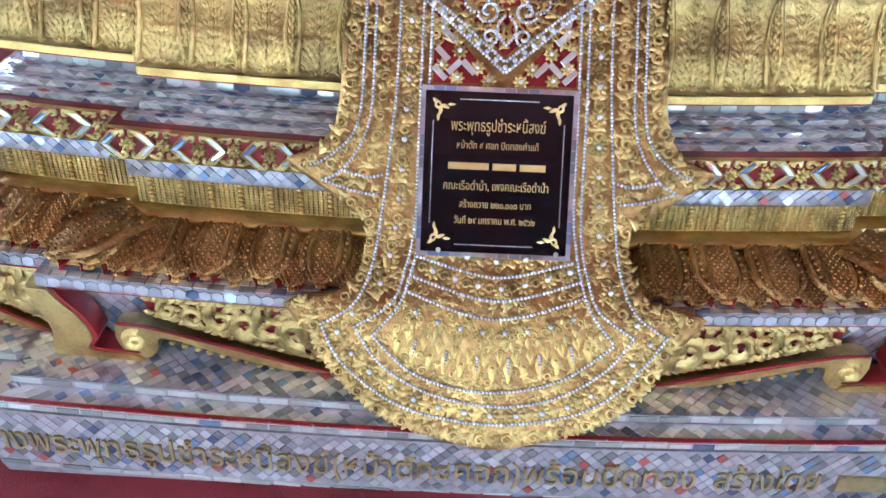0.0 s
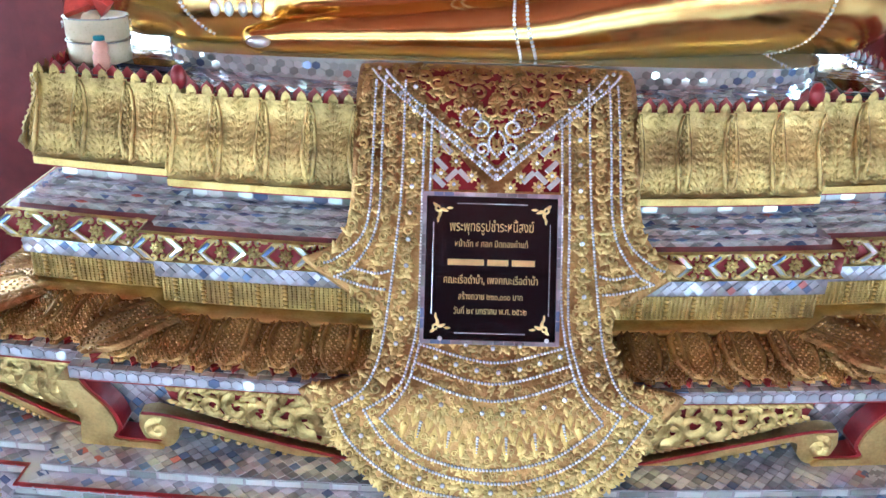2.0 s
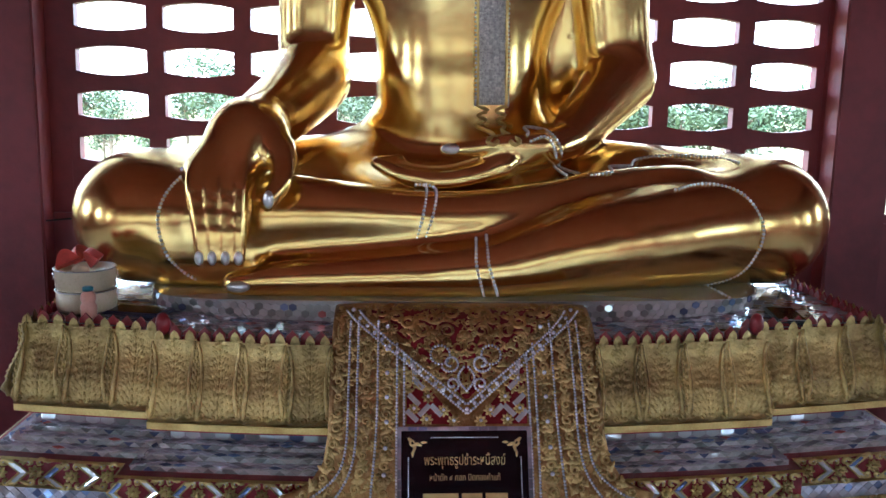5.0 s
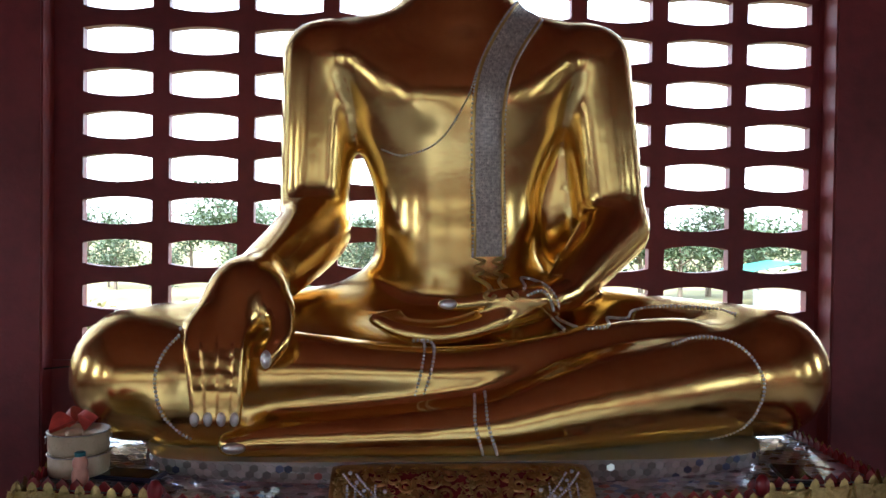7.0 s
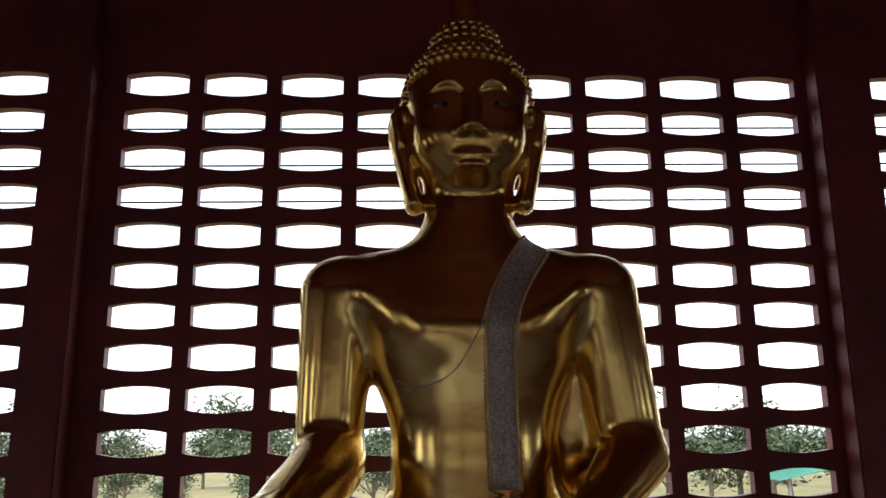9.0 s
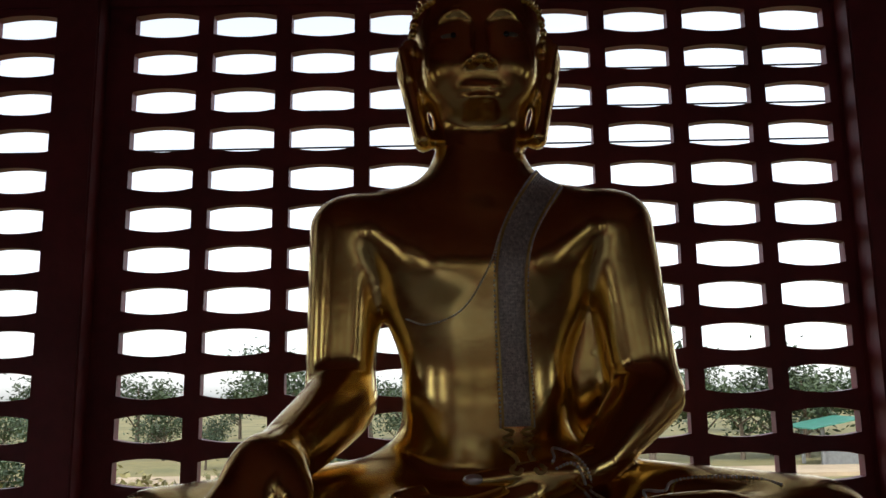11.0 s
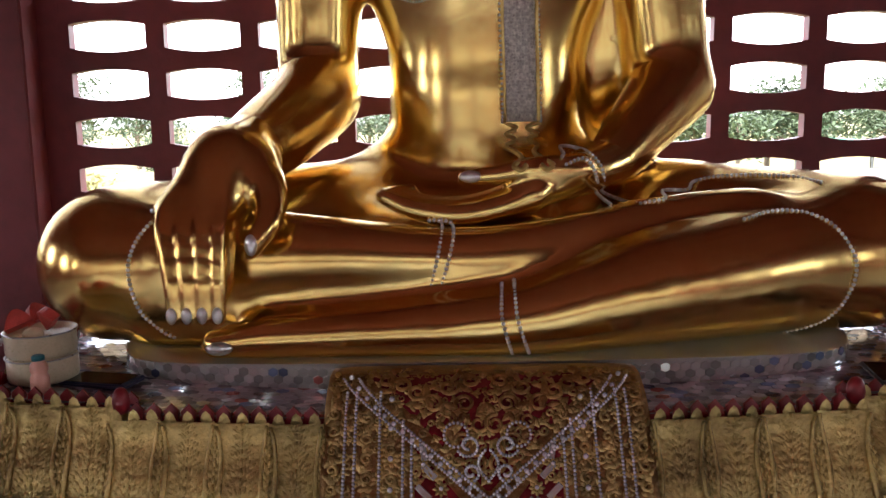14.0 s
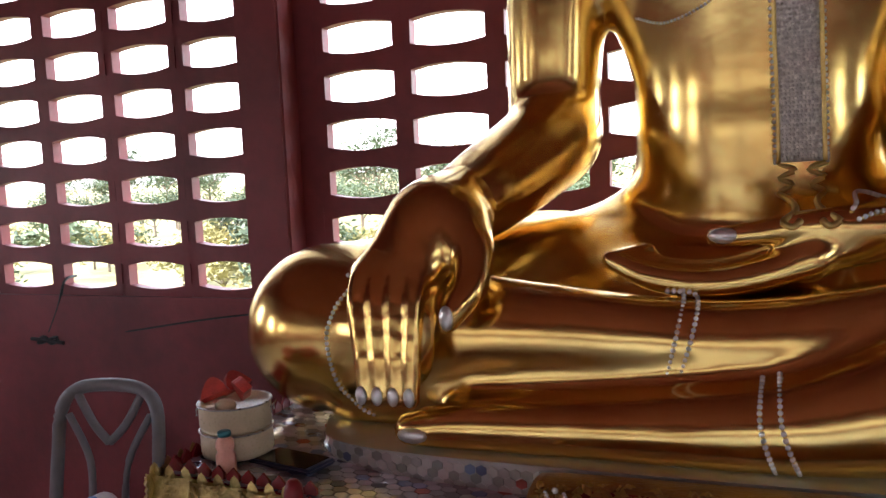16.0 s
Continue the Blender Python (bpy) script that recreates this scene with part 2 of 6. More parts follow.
# unseen wall, added to dim what the gold mirrors through the south bays
outer = thing("wall_courtyard", "plain grey plaster wall added out of view to dim reflections", "wall", kind="structure")
PLASTER = mat("dark grey plaster", (0.2, 0.2, 0.185), 0.8)
put("wall_face", box_v(-16, 16, -14.2, -14, -1.7, 3.2), BOXF, PLASTER, outer)
put("coping", box_v(-16, 16, -14.28, -13.92, 3.2, 3.28), BOXF, PLASTER, outer)


# area lamps added in the unseen bays, standing in for the sky's light
def window_light(name, m, w, h, watts, colour):
    L = new(name, bpy.data.lights.new(name, "AREA"))
    L.data.shape, L.data.size, L.data.size_y, L.data.energy, L.data.color = "RECTANGLE", w, h, watts, colour
    L.matrix_world = m
    return L


for i in range(3):
    cx = -5.6 + (i + 0.5) * 3.8
    window_light("daylight_south", look((cx, -7.1, 1.47), (cx, 0, 1.47)), 3.4, 1.1, 1.0, (1.0, 0.98, 0.9))
for i in range(4):
    cy = -7.0 + (i + 0.5) * 2.575
    window_light("daylight_west", look((-5.7, cy, 1.8), (0, cy, 1.8)), 0.65, 0.95, 0.3, (0.93, 0.97, 1.0))
    window_light("daylight_east", look((5.75, cy, 1.8), (0, cy, 1.8)), 0.65, 0.95, 0.3, (0.93, 0.97, 1.0))

# ---- pedestal ----
YF, WA, WB, YB2, YBACK = 1.525, 0.705, 1.02, 0.06, 2.95


def sag(x):
    return 0.042 * x * x


def plan(o, step=0.06):
    """The stepped outline of the pedestal at an outward offset o, from the left side's back round the front."""
    ox = 0.65 * o
    key = [(-WB - ox, YBACK), (-WB - ox, YF + YB2 - o), (-WA - ox, YF + YB2 - o), (-WA - ox, YF - o)]
    key += [(-x, y) for x, y in reversed(key)]
    return key


def along(key, step):
    out = []
    for (x0, y0), (x1, y1) in zip(key, key[1:]):
        n = max(1, int(max(abs(x1 - x0), abs(y1 - y0)) / step + 0.5))
        out += [(x0 + (x1 - x0) * i / n, y0 + (y1 - y0) * i / n) for i in range(n)]
    return out + [key[-1]]


def band(name, profile, material, parent, label="", smooth=False):
    """A course of the pedestal swept along the stepped outline. profile: (offset, height) pairs, from below upwards."""
    rows = []
    count = [max(1, int(max(abs(x1 - x0), abs(y1 - y0)) / 0.08 + 0.5)) for (x0, y0), (x1, y1) in zip(plan(0), plan(0)[1:])]
    for o, z in profile:
        key = plan(o)
        row = []
        for (p, q), n in zip(zip(key, key[1:]), count):
            row += [(p[0] + (q[0] - p[0]) * i / n, p[1] + (q[1] - p[1]) * i / n) for i in range(n)]
        row.append(key[-1])
        rows.append([(x, y, z + sag(x)) for x, y in row])
    n = len(rows[0])
    v = [p for r in rows for p in r]
    f = [(k * n + i, k * n + i + 1, (k + 1) * n + i + 1, (k + 1) * n + i) for k in range(len(rows) - 1) for i in range(n - 1)]
    return put(name, v, f, material, parent, label, smooth)


PED = thing("pedestal", "tiered gilded pedestal with mirror mosaic and lotus petal bands", "pedestal")
band("lettered_face", [(0.385, -0.06), (0.40, -0.002), (0.40, 0.145), (0.30, 0.145)], GROUT, PED, "mirror mosaic face with raised letters")
band("ledge", [(0.395, 0.146), (0.395, 0.165), (0.30, 0.165)], MIRROR, PED)
band("ledge", [(0.345, 0.166), (0.345, 0.185), (0.15, 0.185)], GROUT, PED)
band("apron_back", [(0.20, 0.186), (0.20, 0.345)], GROUT, PED)
band("slab", [(0.18, 0.345), (0.265, 0.345), (0.265, 0.372), (0.18, 0.372)], GROUT, PED)
band("lotus_core", [(0.20, 0.373), (0.235, 0.38), (0.205, 0.393), (0.15, 0.402), (0.08, 0.406)], CARVED_DARK, PED, "dark brown gilding", True)
band("moulding", [(0.07, 0.405), (0.093, 0.407), (0.097, 0.414), (0.09, 0.424), (0.05, 0.428)], GILT, PED, "", True)
band("fluted_course", [(0.052, 0.428), (0.052, 0.495)], CARVED, PED, "gilded course with upright beading")
band("mirror_course", [(0.065, 0.495), (0.065, 0.546)], GROUT, PED)
band("red_course", [(0.05, 0.546), (0.085, 0.546), (0.085, 0.613), (0.03, 0.613)], REDPAINT, PED, "red lacquered backing")
band("mirror_step", [(0.055, 0.613), (0.055, 0.625), (0.02, 0.625)], MIRROR_PALE, PED)
band("mirror_step", [(0.02, 0.6255), (0.02, 0.637), (-0.015, 0.637)], MIRROR_PALE, PED)
band("mirror_step", [(-0.015, 0.6375), (-0.015, 0.648), (-0.05, 0.648)], MIRROR_PALE, PED)
band("mirror_course", [(-0.042, 0.648), (-0.042, 0.686)], GROUT, PED)
band("red_line", [(-0.05, 0.686), (0.004, 0.686), (0.004, 0.692)], REDPAINT, PED)
band("gilt_slab", [(0.002, 0.692), (0.014, 0.693), (0.014, 0.709), (-0.02, 0.713)], GILT, PED, "smooth yellow gilt edge")
band("petal_core", [(-0.012, 0.712), (0.006, 0.725), (-0.004, 0.78), (-0.03, 0.83), (-0.045, 0.885)], CARVED, PED, "", True)
band("red_rim", [(-0.047, 0.872), (-0.053, 0.890), (-0.075, 0.894)], REDPAINT, PED, "red lacquered rim")

# pedestal top, curved like its courses
TOPZ = 0.892
v, f = [], []
xs = np.linspace(-WB + 0.02, WB - 0.02, 25)
for x in xs:
    yf = YF + 0.058 if abs(x) < WA - 0.02 else YF + YB2 + 0.058
    v += [(x, yf, TOPZ + sag(x)), (x, YBACK, TOPZ + sag(x))]
for i in range(len(xs) - 1):
    f.append((2 * i, 2 * i + 2, 2 * i + 3, 2 * i + 1))
put("pedestal_top", v, f, GROUT, PED)

# ---- draped panel ----
PANEL = thing("draped_panel", "carved gold drapery panel with rhinestone borders hanging over the pedestal", "ornament panel")
CURVE = [(1.745, 0.945), (1.70, 0.952), (1.655, 0.948), (1.605, 0.925), (1.565, 0.885), (1.525, 0.83), (1.48, 0.765), (1.433, 0.69), (1.378, 0.58), (1.318, 0.47), (1.238, 0.385), (1.19, 0.29), (1.145, 0.21), (1.115, 0.145)]
WIDTH = [(0.955, 0.305), (0.85, 0.307), (0.72, 0.307), (0.67, 0.315), (0.635, 0.34), (0.617, 0.375), (0.607, 0.41), (0.592, 0.392), (0.57, 0.355), (0.54, 0.305), (0.51, 0.258), (0.485, 0.249), (0.455, 0.25), (0.43, 0.26), (0.41, 0.278), (0.397, 0.305), (0.39, 0.36), (0.384, 0.402), (0.37, 0.39), (0.345, 0.365), (0.31, 0.33), (0.27, 0.295), (0.23, 0.25), (0.20, 0.205), (0.175, 0.15), (0.155, 0.085), (0.146, 0.03)]
_path = spline([(0, y, z) for y, z in CURVE], 16)
_len = np.concatenate([[0], np.cumsum([(b - a).length for a, b in zip(_path, _path[1:])])])
PLEN = float(_len[-1])
_py, _pz = np.array([p.y for p in _path]), np.array([p.z for p in _path])


def at_s(s):
    """Place and outward normal of the panel's middle line at the length s."""
    y, z = float(np.interp(s, _len, _py)), float(np.interp(s, _len, _pz))
    e = 0.006
    dy = float(np.interp(s + e, _len, _py) - np.interp(s - e, _len, _py))
    dz = float(np.interp(s + e, _len, _pz) - np.interp(s - e, _len, _pz))
    l = math.hypot(dy, dz) or 1
    return y, z, dz / l, -dy / l


def width_s(s):
    y, z, _, _ = at_s(s)
    if s < 0.12:
        return 0.305
    return float(np.interp(-z, [-a for a, _ in WIDTH], [b for _, b in WIDTH]))


def s_of_z(z):
    return float(np.interp(-z, -_pz[30:], _len[30:]))


def on_panel(x, s, h=0.0):
    """A point on the panel: x across, s along, h out of the surface."""
    y, z, ny, nz = at_s(s)
    return Vector((x, y + ny * h, z + nz * h))


def frame_at(x, s, h=0.0, turn=0.0):
    """A pose on the panel with x across, y up the panel and z outwards."""
    y, z, ny, nz = at_s(s)
    n = Vector((0, ny, nz))
    up = n.cross(Vector((1, 0, 0)))
    m = Matrix(((1, up.x, n.x, x), (0, up.y, n.y, y + ny * h), (0, up.z, n.z, z + nz * h), (0, 0, 0, 1)))
    return m @ pose(0, 0, 0, 0, 0, turn)


NS, NU = 150, 48
v, f = [], []
for k in range(NS + 1):
    s = PLEN * k / NS
    w = width_s(s)
    for i in range(NU + 1):
        u = 2 * i / NU - 1
        v.append(tuple(on_panel(u * w, s, 0.004 * (1 - u ** 8))))
n = NU + 1
for k in range(NS):
    for i in range(NU):
        f.append((k * n + i, (k + 1) * n + i, (k + 1) * n + i + 1, k * n + i + 1))
# the rim runs back to the pedestal
edge = [k * n for k in range(NS + 1)] + [NS * n + i for i in range(1, n)] + [k * n + NU for k in range(NS - 1, -1, -1)]
o = len(v)
for i in edge:
    x, y, z = v[i]
    v.append((x * 0.985, y + 0.035, z - 0.012))
for j in range(len(edge) - 1):
    f.append((edge[j], o + j, o + j + 1, edge[j + 1]))
# the darker gilding holds the shade of the crevices between the ornaments
put("panel_body", v, f, CARVED_DARK, PANEL, "dark gilded ground with crevice shade in its colour", True)

# plaque
PS0, PS1 = s_of_z(0.727), s_of_z(0.463)
PM = frame_at(-0.008, (PS0 + PS1) / 2, 0.014)
PH = (PS1 - PS0) / 2
PLQ = thing("plaque", "polished black stone plaque with gold lettering and rhinestone border", "plaque", at=PM)
part("stone", bevel_box(-0.1375, 0.1375, -PH, PH, -0.006, 0.006, 0.002, 1), BLACK, PLQ)

# ---- statue ----
def smin(a, b, k):
    h = np.clip(0.5 + 0.5 * (b - a) / k, 0, 1)
    return b * (1 - h) + a * h - k * h * (1 - h)


class Field:
    """A grid of signed distances, joined softly shape by shape."""
    def __init__(self, lo, hi, h):
        self.lo, self.h = np.array(lo, np.float32), h
        self.ax = [np.arange(a, b, h, dtype=np.float32) for a, b in zip(lo, hi)]
        self.f = np.full([len(a) for a in self.ax], 0.4, np.float32)

    def cone(self, a, b, ra, rb, k=0.04, sq=(1, 1, 1)):
        self.run([a, b], [ra, rb], k, sq)

    def chain(self, pts, rs, k=0.04, sq=(1, 1, 1), n=5):
        """A smooth limb through the given points, with a radius at each."""
        fine = [tuple(p) for p in spline(pts, n)]
        self.run(fine, [float(q.x) for q in spline([(r, 0, 0) for r in rs], n)], k, sq)

    def run(self, pts, rs, k, sq):
        sq = np.array(sq, np.float32)
        P0 = np.array(pts, np.float32)
        pad = max(rs) * float(max(1 / sq.min(), 1)) + 2 * k + 0.02
        lo, hi = P0.min(0) - pad, P0.max(0) + pad
        sl = tuple(slice(max(0, int(np.searchsorted(x, l))), int(np.searchsorted(x, u))) for x, l, u in zip(self.ax, lo, hi))
        X, Y, Z = np.meshgrid(*[x[q] for x, q in zip(self.ax, sl)], indexing="ij")
        P = np.stack([X, Y, Z], -1) * sq
        best = None
        for a, b, ra, rb in zip(P0, P0[1:], rs, rs[1:]):
            A, d = a * sq, (b - a) * sq
            Q = P - A
            t = np.clip((Q @ d) / max(float(d @ d), 1e-9), 0, 1)
            dist = (np.linalg.norm(Q - t[..., None] * d, axis=-1) - (ra + (rb - ra) * t)) / float(sq.max())
            best = dist if best is None else np.minimum(best, dist)
        self.f[sl] = smin(self.f[sl], best, k)

    def blob(self, c, r, k=0.06):
        r = np.array(r, float)
        m = r.min()
        self.cone(c, c, m, m, k, tuple(m / r))

    def mesh(self, rounds=3):
        """Surface nets: one vertex in each cell that the surface crosses."""
        f = self.f
        c = [f[i:f.shape[0] - 1 + i, j:f.shape[1] - 1 + j, k:f.shape[2] - 1 + k] for i in (0, 1) for j in (0, 1) for k in (0, 1)]
        neg = sum((q < 0).astype(np.int8) for q in c)
        cells = np.argwhere((neg > 0) & (neg < 8))
        ix = np.full(neg.shape, -1, np.int64)
        ix[tuple(cells.T)] = np.arange(len(cells))
        val = np.stack([q[tuple(cells.T)] for q in c], 1)
        corner = np.array([(i, j, k) for i in (0, 1) for j in (0, 1) for k in (0, 1)], float)
        acc, cnt = np.zeros((len(cells), 3)), np.zeros((len(cells), 1))
        for p in range(8):
            for q in range(p + 1, 8):
                if np.abs(corner[p] - corner[q]).sum() == 1:
                    m = (val[:, p] < 0) != (val[:, q] < 0)
                    t = np.where(m, val[:, p] / np.where(m, val[:, p] - val[:, q], 1), 0)[:, None]
                    acc += np.where(m[:, None], corner[p] + t * (corner[q] - corner[p]), 0)
                    cnt += m[:, None]
        V = self.lo + (cells + acc / cnt) * self.h
        faces = []
        for ax in range(3):
            n = np.array(f.shape)
            n[ax] -= 1
            a = f[tuple(slice(0, m) for m in n)]
            sh = [slice(None)] * 3
            sh[ax] = slice(1, None)
            b = f[tuple(sh)]
            e = np.argwhere((a < 0) != (b < 0))
            u, w = [(1, 2), (2, 0), (0, 1)][ax]
            e = e[(e[:, u] > 0) & (e[:, w] > 0) & (e[:, u] < f.shape[u] - 1) & (e[:, w] < f.shape[w] - 1)]
            du, dw = np.eye(3, dtype=int)[u], np.eye(3, dtype=int)[w]
            quad = np.stack([ix[tuple((e - du - dw).T)], ix[tuple((e - dw).T)], ix[tuple(e.T)], ix[tuple((e - du).T)]], 1)
            inside = a[tuple(e.T)] < 0
            quad[~inside] = quad[~inside][:, ::-1]
            faces.append(quad)
        F = np.concatenate(faces)
        F = F[(F >= 0).all(1)]
        for _ in range(rounds):
            s, d = np.zeros_like(V), np.zeros(len(V))
            for i in range(4):
                np.add.at(s, F[:, i], V[F[:, (i + 1) % 4]])
                np.add.at(s, F[:, (i + 1) % 4], V[F[:, i]])
                np.add.at(d, F[:, i], 1)
                np.add.at(d, F[:, (i + 1) % 4], 1)
            V = 0.45 * V + 0.55 * s / np.maximum(d, 1)[:, None]
        return V, F


CX = 0.04
body = Field((-1.10, 1.72, 0.90), (1.12, 2.95, 2.50), 0.0125)
# folded legs
body.cone((-0.30, 2.45, 1.16), (-0.868, 2.07, 1.12), 0.19, 0.187, 0.06)
body.cone((0.33, 2.45, 1.16), (0.893, 2.07, 1.12), 0.19, 0.187, 0.06)
body.blob((0.02, 2.36, 1.08), (0.66, 0.42, 0.20), 0.10)
body.chain([(-0.85, 2.06, 1.12), (-0.40, 1.945, 1.15), (-0.10, 1.93, 1.143), (0.10, 1.94, 1.15), (0.36, 1.97, 1.205)], [0.178, 0.098, 0.074, 0.072, 0.055], 0.028)
body.chain([(0.36, 1.975, 1.205), (0.52, 1.985, 1.235), (0.64, 1.985, 1.245), (0.70, 1.985, 1.225)], [0.056, 0.046, 0.04, 0.03], 0.02)
body.chain([(0.88, 2.06, 1.12), (0.38, 1.90, 1.075), (0.10, 1.845, 1.02), (-0.25, 1.83, 1.0), (-0.46, 1.82, 0.995), (-0.57, 1.805, 0.985)], [0.175, 0.128, 0.082, 0.055, 0.047, 0.034], 0.024)
body.cone((-0.35, 1.97, 1.06), (0.35, 1.97, 1.10), 0.07, 0.08, 0.06)
body.cone((-0.74, 1.985, 1.03), (0.0, 1.925, 1.02), 0.10, 0.075, 0.05)
# trunk
body.blob((CX, 2.54, 1.34), (0.33, 0.18, 0.15), 0.08)
body.cone((CX, 2.50, 1.24), (CX, 2.50, 1.50), 0.186, 0.178, 0.04, (0.72, 1, 1))
body.cone((CX, 2.50, 1.44), (CX, 2.50, 1.94), 0.178, 0.226, 0.06, (0.72, 1, 1))
body.blob((CX, 2.51, 1.94), (0.335, 0.20, 0.25), 0.10)
body.cone((CX - 0.30, 2.42, 2.07), (CX - 0.12, 2.375, 1.95), 0.09, 0.10, 0.08)
body.cone((CX + 0.30, 2.42, 2.07), (CX + 0.12, 2.375, 1.95), 0.09, 0.10, 0.08)
for s in (-1, 1):
    body.cone((CX, 2.50, 2.155), (CX + s * 0.38, 2.50, 2.115), 0.125, 0.105, 0.08)
body.cone((CX, 2.49, 2.19), (CX, 2.475, 2.42), 0.185, 0.135, 0.10)
# arms
body.cone((CX - 0.450, 2.50, 2.085), (CX - 0.473, 2.50, 1.62), 0.128, 0.115, 0.04)
body.cone((CX + 0.450, 2.50, 2.085), (CX + 0.515, 2.50, 1.60), 0.128, 0.118, 0.04)
body.chain([(-0.428, 2.47, 1.545), (-0.432, 2.40, 1.51), (-0.503, 2.12, 1.412), (-0.552, 1.97, 1.362)], [0.119, 0.117, 0.096, 0.076], 0.025)
body.blob((CX + 0.30, 2.56, 1.70), (0.16, 0.07, 0.34), 0.03)
body.cone((CX + 0.525, 2.47, 1.53), (0.34, 2.16, 1.345), 0.118, 0.066, 0.025)
body.f = np.maximum(body.f, 0.948 - body.ax[2][None, None, :])
bV, bF = body.mesh(4)

# both hands, finer
hand = Field((-0.79, 1.68, 0.96), (0.46, 2.26, 1.54), 0.0068)
hand.chain([(-0.515, 2.085, 1.401), (-0.548, 1.975, 1.364), (-0.562, 1.935, 1.345)], [0.086, 0.086, 0.082], 0.03)
hand.cone((-0.560, 1.945, 1.348), (-0.648, 1.868, 1.255), 0.078, 0.060, 0.05)
hand.cone((-0.550, 1.945, 1.350), (-0.565, 1.862, 1.258), 0.078, 0.056, 0.05)
hand.blob((-0.600, 1.885, 1.16), (0.076, 0.06, 0.12), 0.03)
for i in range(4):
    x0, x1 = -0.664 + 0.0385 * i, -0.645 + 0.032 * i
    xm = (x0 + x1) / 2
    hand.cone((x0 * 0.7 - 0.171, 1.868, 1.316), (x0, 1.822, 1.262), 0.016, 0.020, 0.012)
    hand.chain([(x0, 1.822, 1.262), (x0, 1.804, 1.228), (xm, 1.787, 1.165), (x1, 1.775, 1.095), (x1, 1.772, 1.046)], [0.021, 0.0225, 0.0195, 0.018, 0.0155], 0.007)
hand.chain([(-0.505, 1.945, 1.348), (-0.458, 1.885, 1.305), (-0.447, 1.832, 1.25), (-0.466, 1.797, 1.212), (-0.480, 1.785, 1.186)], [0.062, 0.042, 0.032, 0.025, 0.018], 0.022)
hand.chain([(0.34, 2.16, 1.345), (0.24, 2.08, 1.315), (0.12, 2.02, 1.285)], [0.064, 0.062, 0.05], 0.03, (1, 1, 1.15))
for i, (dy, dz) in enumerate(((0.0, 0.0), (0.026, 0.004), (0.052, 0.006), (0.076, 0.006))):
    hand.chain([(0.13, 2.0 + dy, 1.272 + dz), (-0.02, 1.965 + dy, 1.238 + dz), (-0.14, 1.955 + dy, 1.25 + dz), (-0.215 + 0.02 * i, 1.955 + dy, 1.283 + dz)], [0.034, 0.029, 0.025, 0.018], 0.02)
hand.chain([(0.24, 2.04, 1.33), (0.12, 2.0, 1.335), (0.05, 1.99, 1.325), (-0.03, 1.985, 1.318)], [0.04, 0.028, 0.024, 0.018], 0.014)
hV, hF = hand.mesh(5)

# head, finer
HX, HY = 0.045, 2.46
head = Field((HX - 0.30, 2.10, 2.30), (HX + 0.30, 2.78, 3.42), 0.0085)
head.cone((HX, 2.475, 2.28), (HX, 2.47, 2.50), 0.15, 0.138, 0.03)
for z in (2.375, 2.425):
    head.cone((HX - 0.03, 2.47, z), (HX + 0.03, 2.47, z), 0.124, 0.124, 0.01)
head.blob((HX, HY, 2.74), (0.222, 0.238, 0.25), 0.04)
head.blob((HX, HY - 0.035, 2.585), (0.198, 0.19, 0.17), 0.06)
head.blob((HX, HY - 0.12, 2.485), (0.08, 0.075, 0.055), 0.05)
head.blob((HX - 0.10, HY - 0.13, 2.60), (0.07, 0.06, 0.08), 0.05)
head.blob((HX + 0.10, HY - 0.13, 2.60), (0.07, 0.06, 0.08), 0.05)
head.chain([(HX, HY - 0.215, 2.755), (HX, HY - 0.245, 2.66), (HX, HY - 0.268, 2.585)], [0.016, 0.02, 0.028], 0.02)
for s in (-1, 1):
    head.blob((HX + s * 0.032, HY - 0.238, 2.578), (0.02, 0.024, 0.017), 0.015)
    head.chain([(HX + s * 0.025, HY - 0.228, 2.722), (HX + s * 0.06, HY - 0.230, 2.752), (HX + s * 0.11, HY - 0.200, 2.748), (HX + s * 0.155, HY - 0.160, 2.705)], [0.013, 0.016, 0.015, 0.009], 0.008)
    head.blob((HX + s * 0.085, HY - 0.185, 2.682), (0.052, 0.030, 0.022), 0.015)
    head.chain([(HX + s * 0.235, HY, 2.72), (HX + s * 0.248, HY + 0.01, 2.66), (HX + s * 0.232, HY, 2.57), (HX + s * 0.208, HY - 0.01, 2.46), (HX + s * 0.190, HY - 0.02, 2.385)], [0.034, 0.038, 0.035, 0.033, 0.036], 0.015, (1, 0.62, 1))
    head.cone((HX + s * 0.262, HY - 0.05, 2.70), (HX + s * 0.235, HY - 0.05, 2.60), 0.014, 0.012, 0.012)
head.blob((HX, HY - 0.196, 2.503), (0.062, 0.022, 0.011), 0.008)
head.blob((HX, HY - 0.192, 2.472), (0.052, 0.024, 0.013), 0.008)
head.blob((HX, HY + 0.03, 2.97), (0.125, 0.135, 0.12), 0.03)
head.chain([(HX, HY + 0.03, 3.06), (HX, HY + 0.03, 3.14), (HX, HY + 0.03, 3.36)], [0.05, 0.055, 0.008], 0.03)
gV, gF = head.mesh(2)

meshes = [(bV, bF), (hV, hF), (gV, gF)]


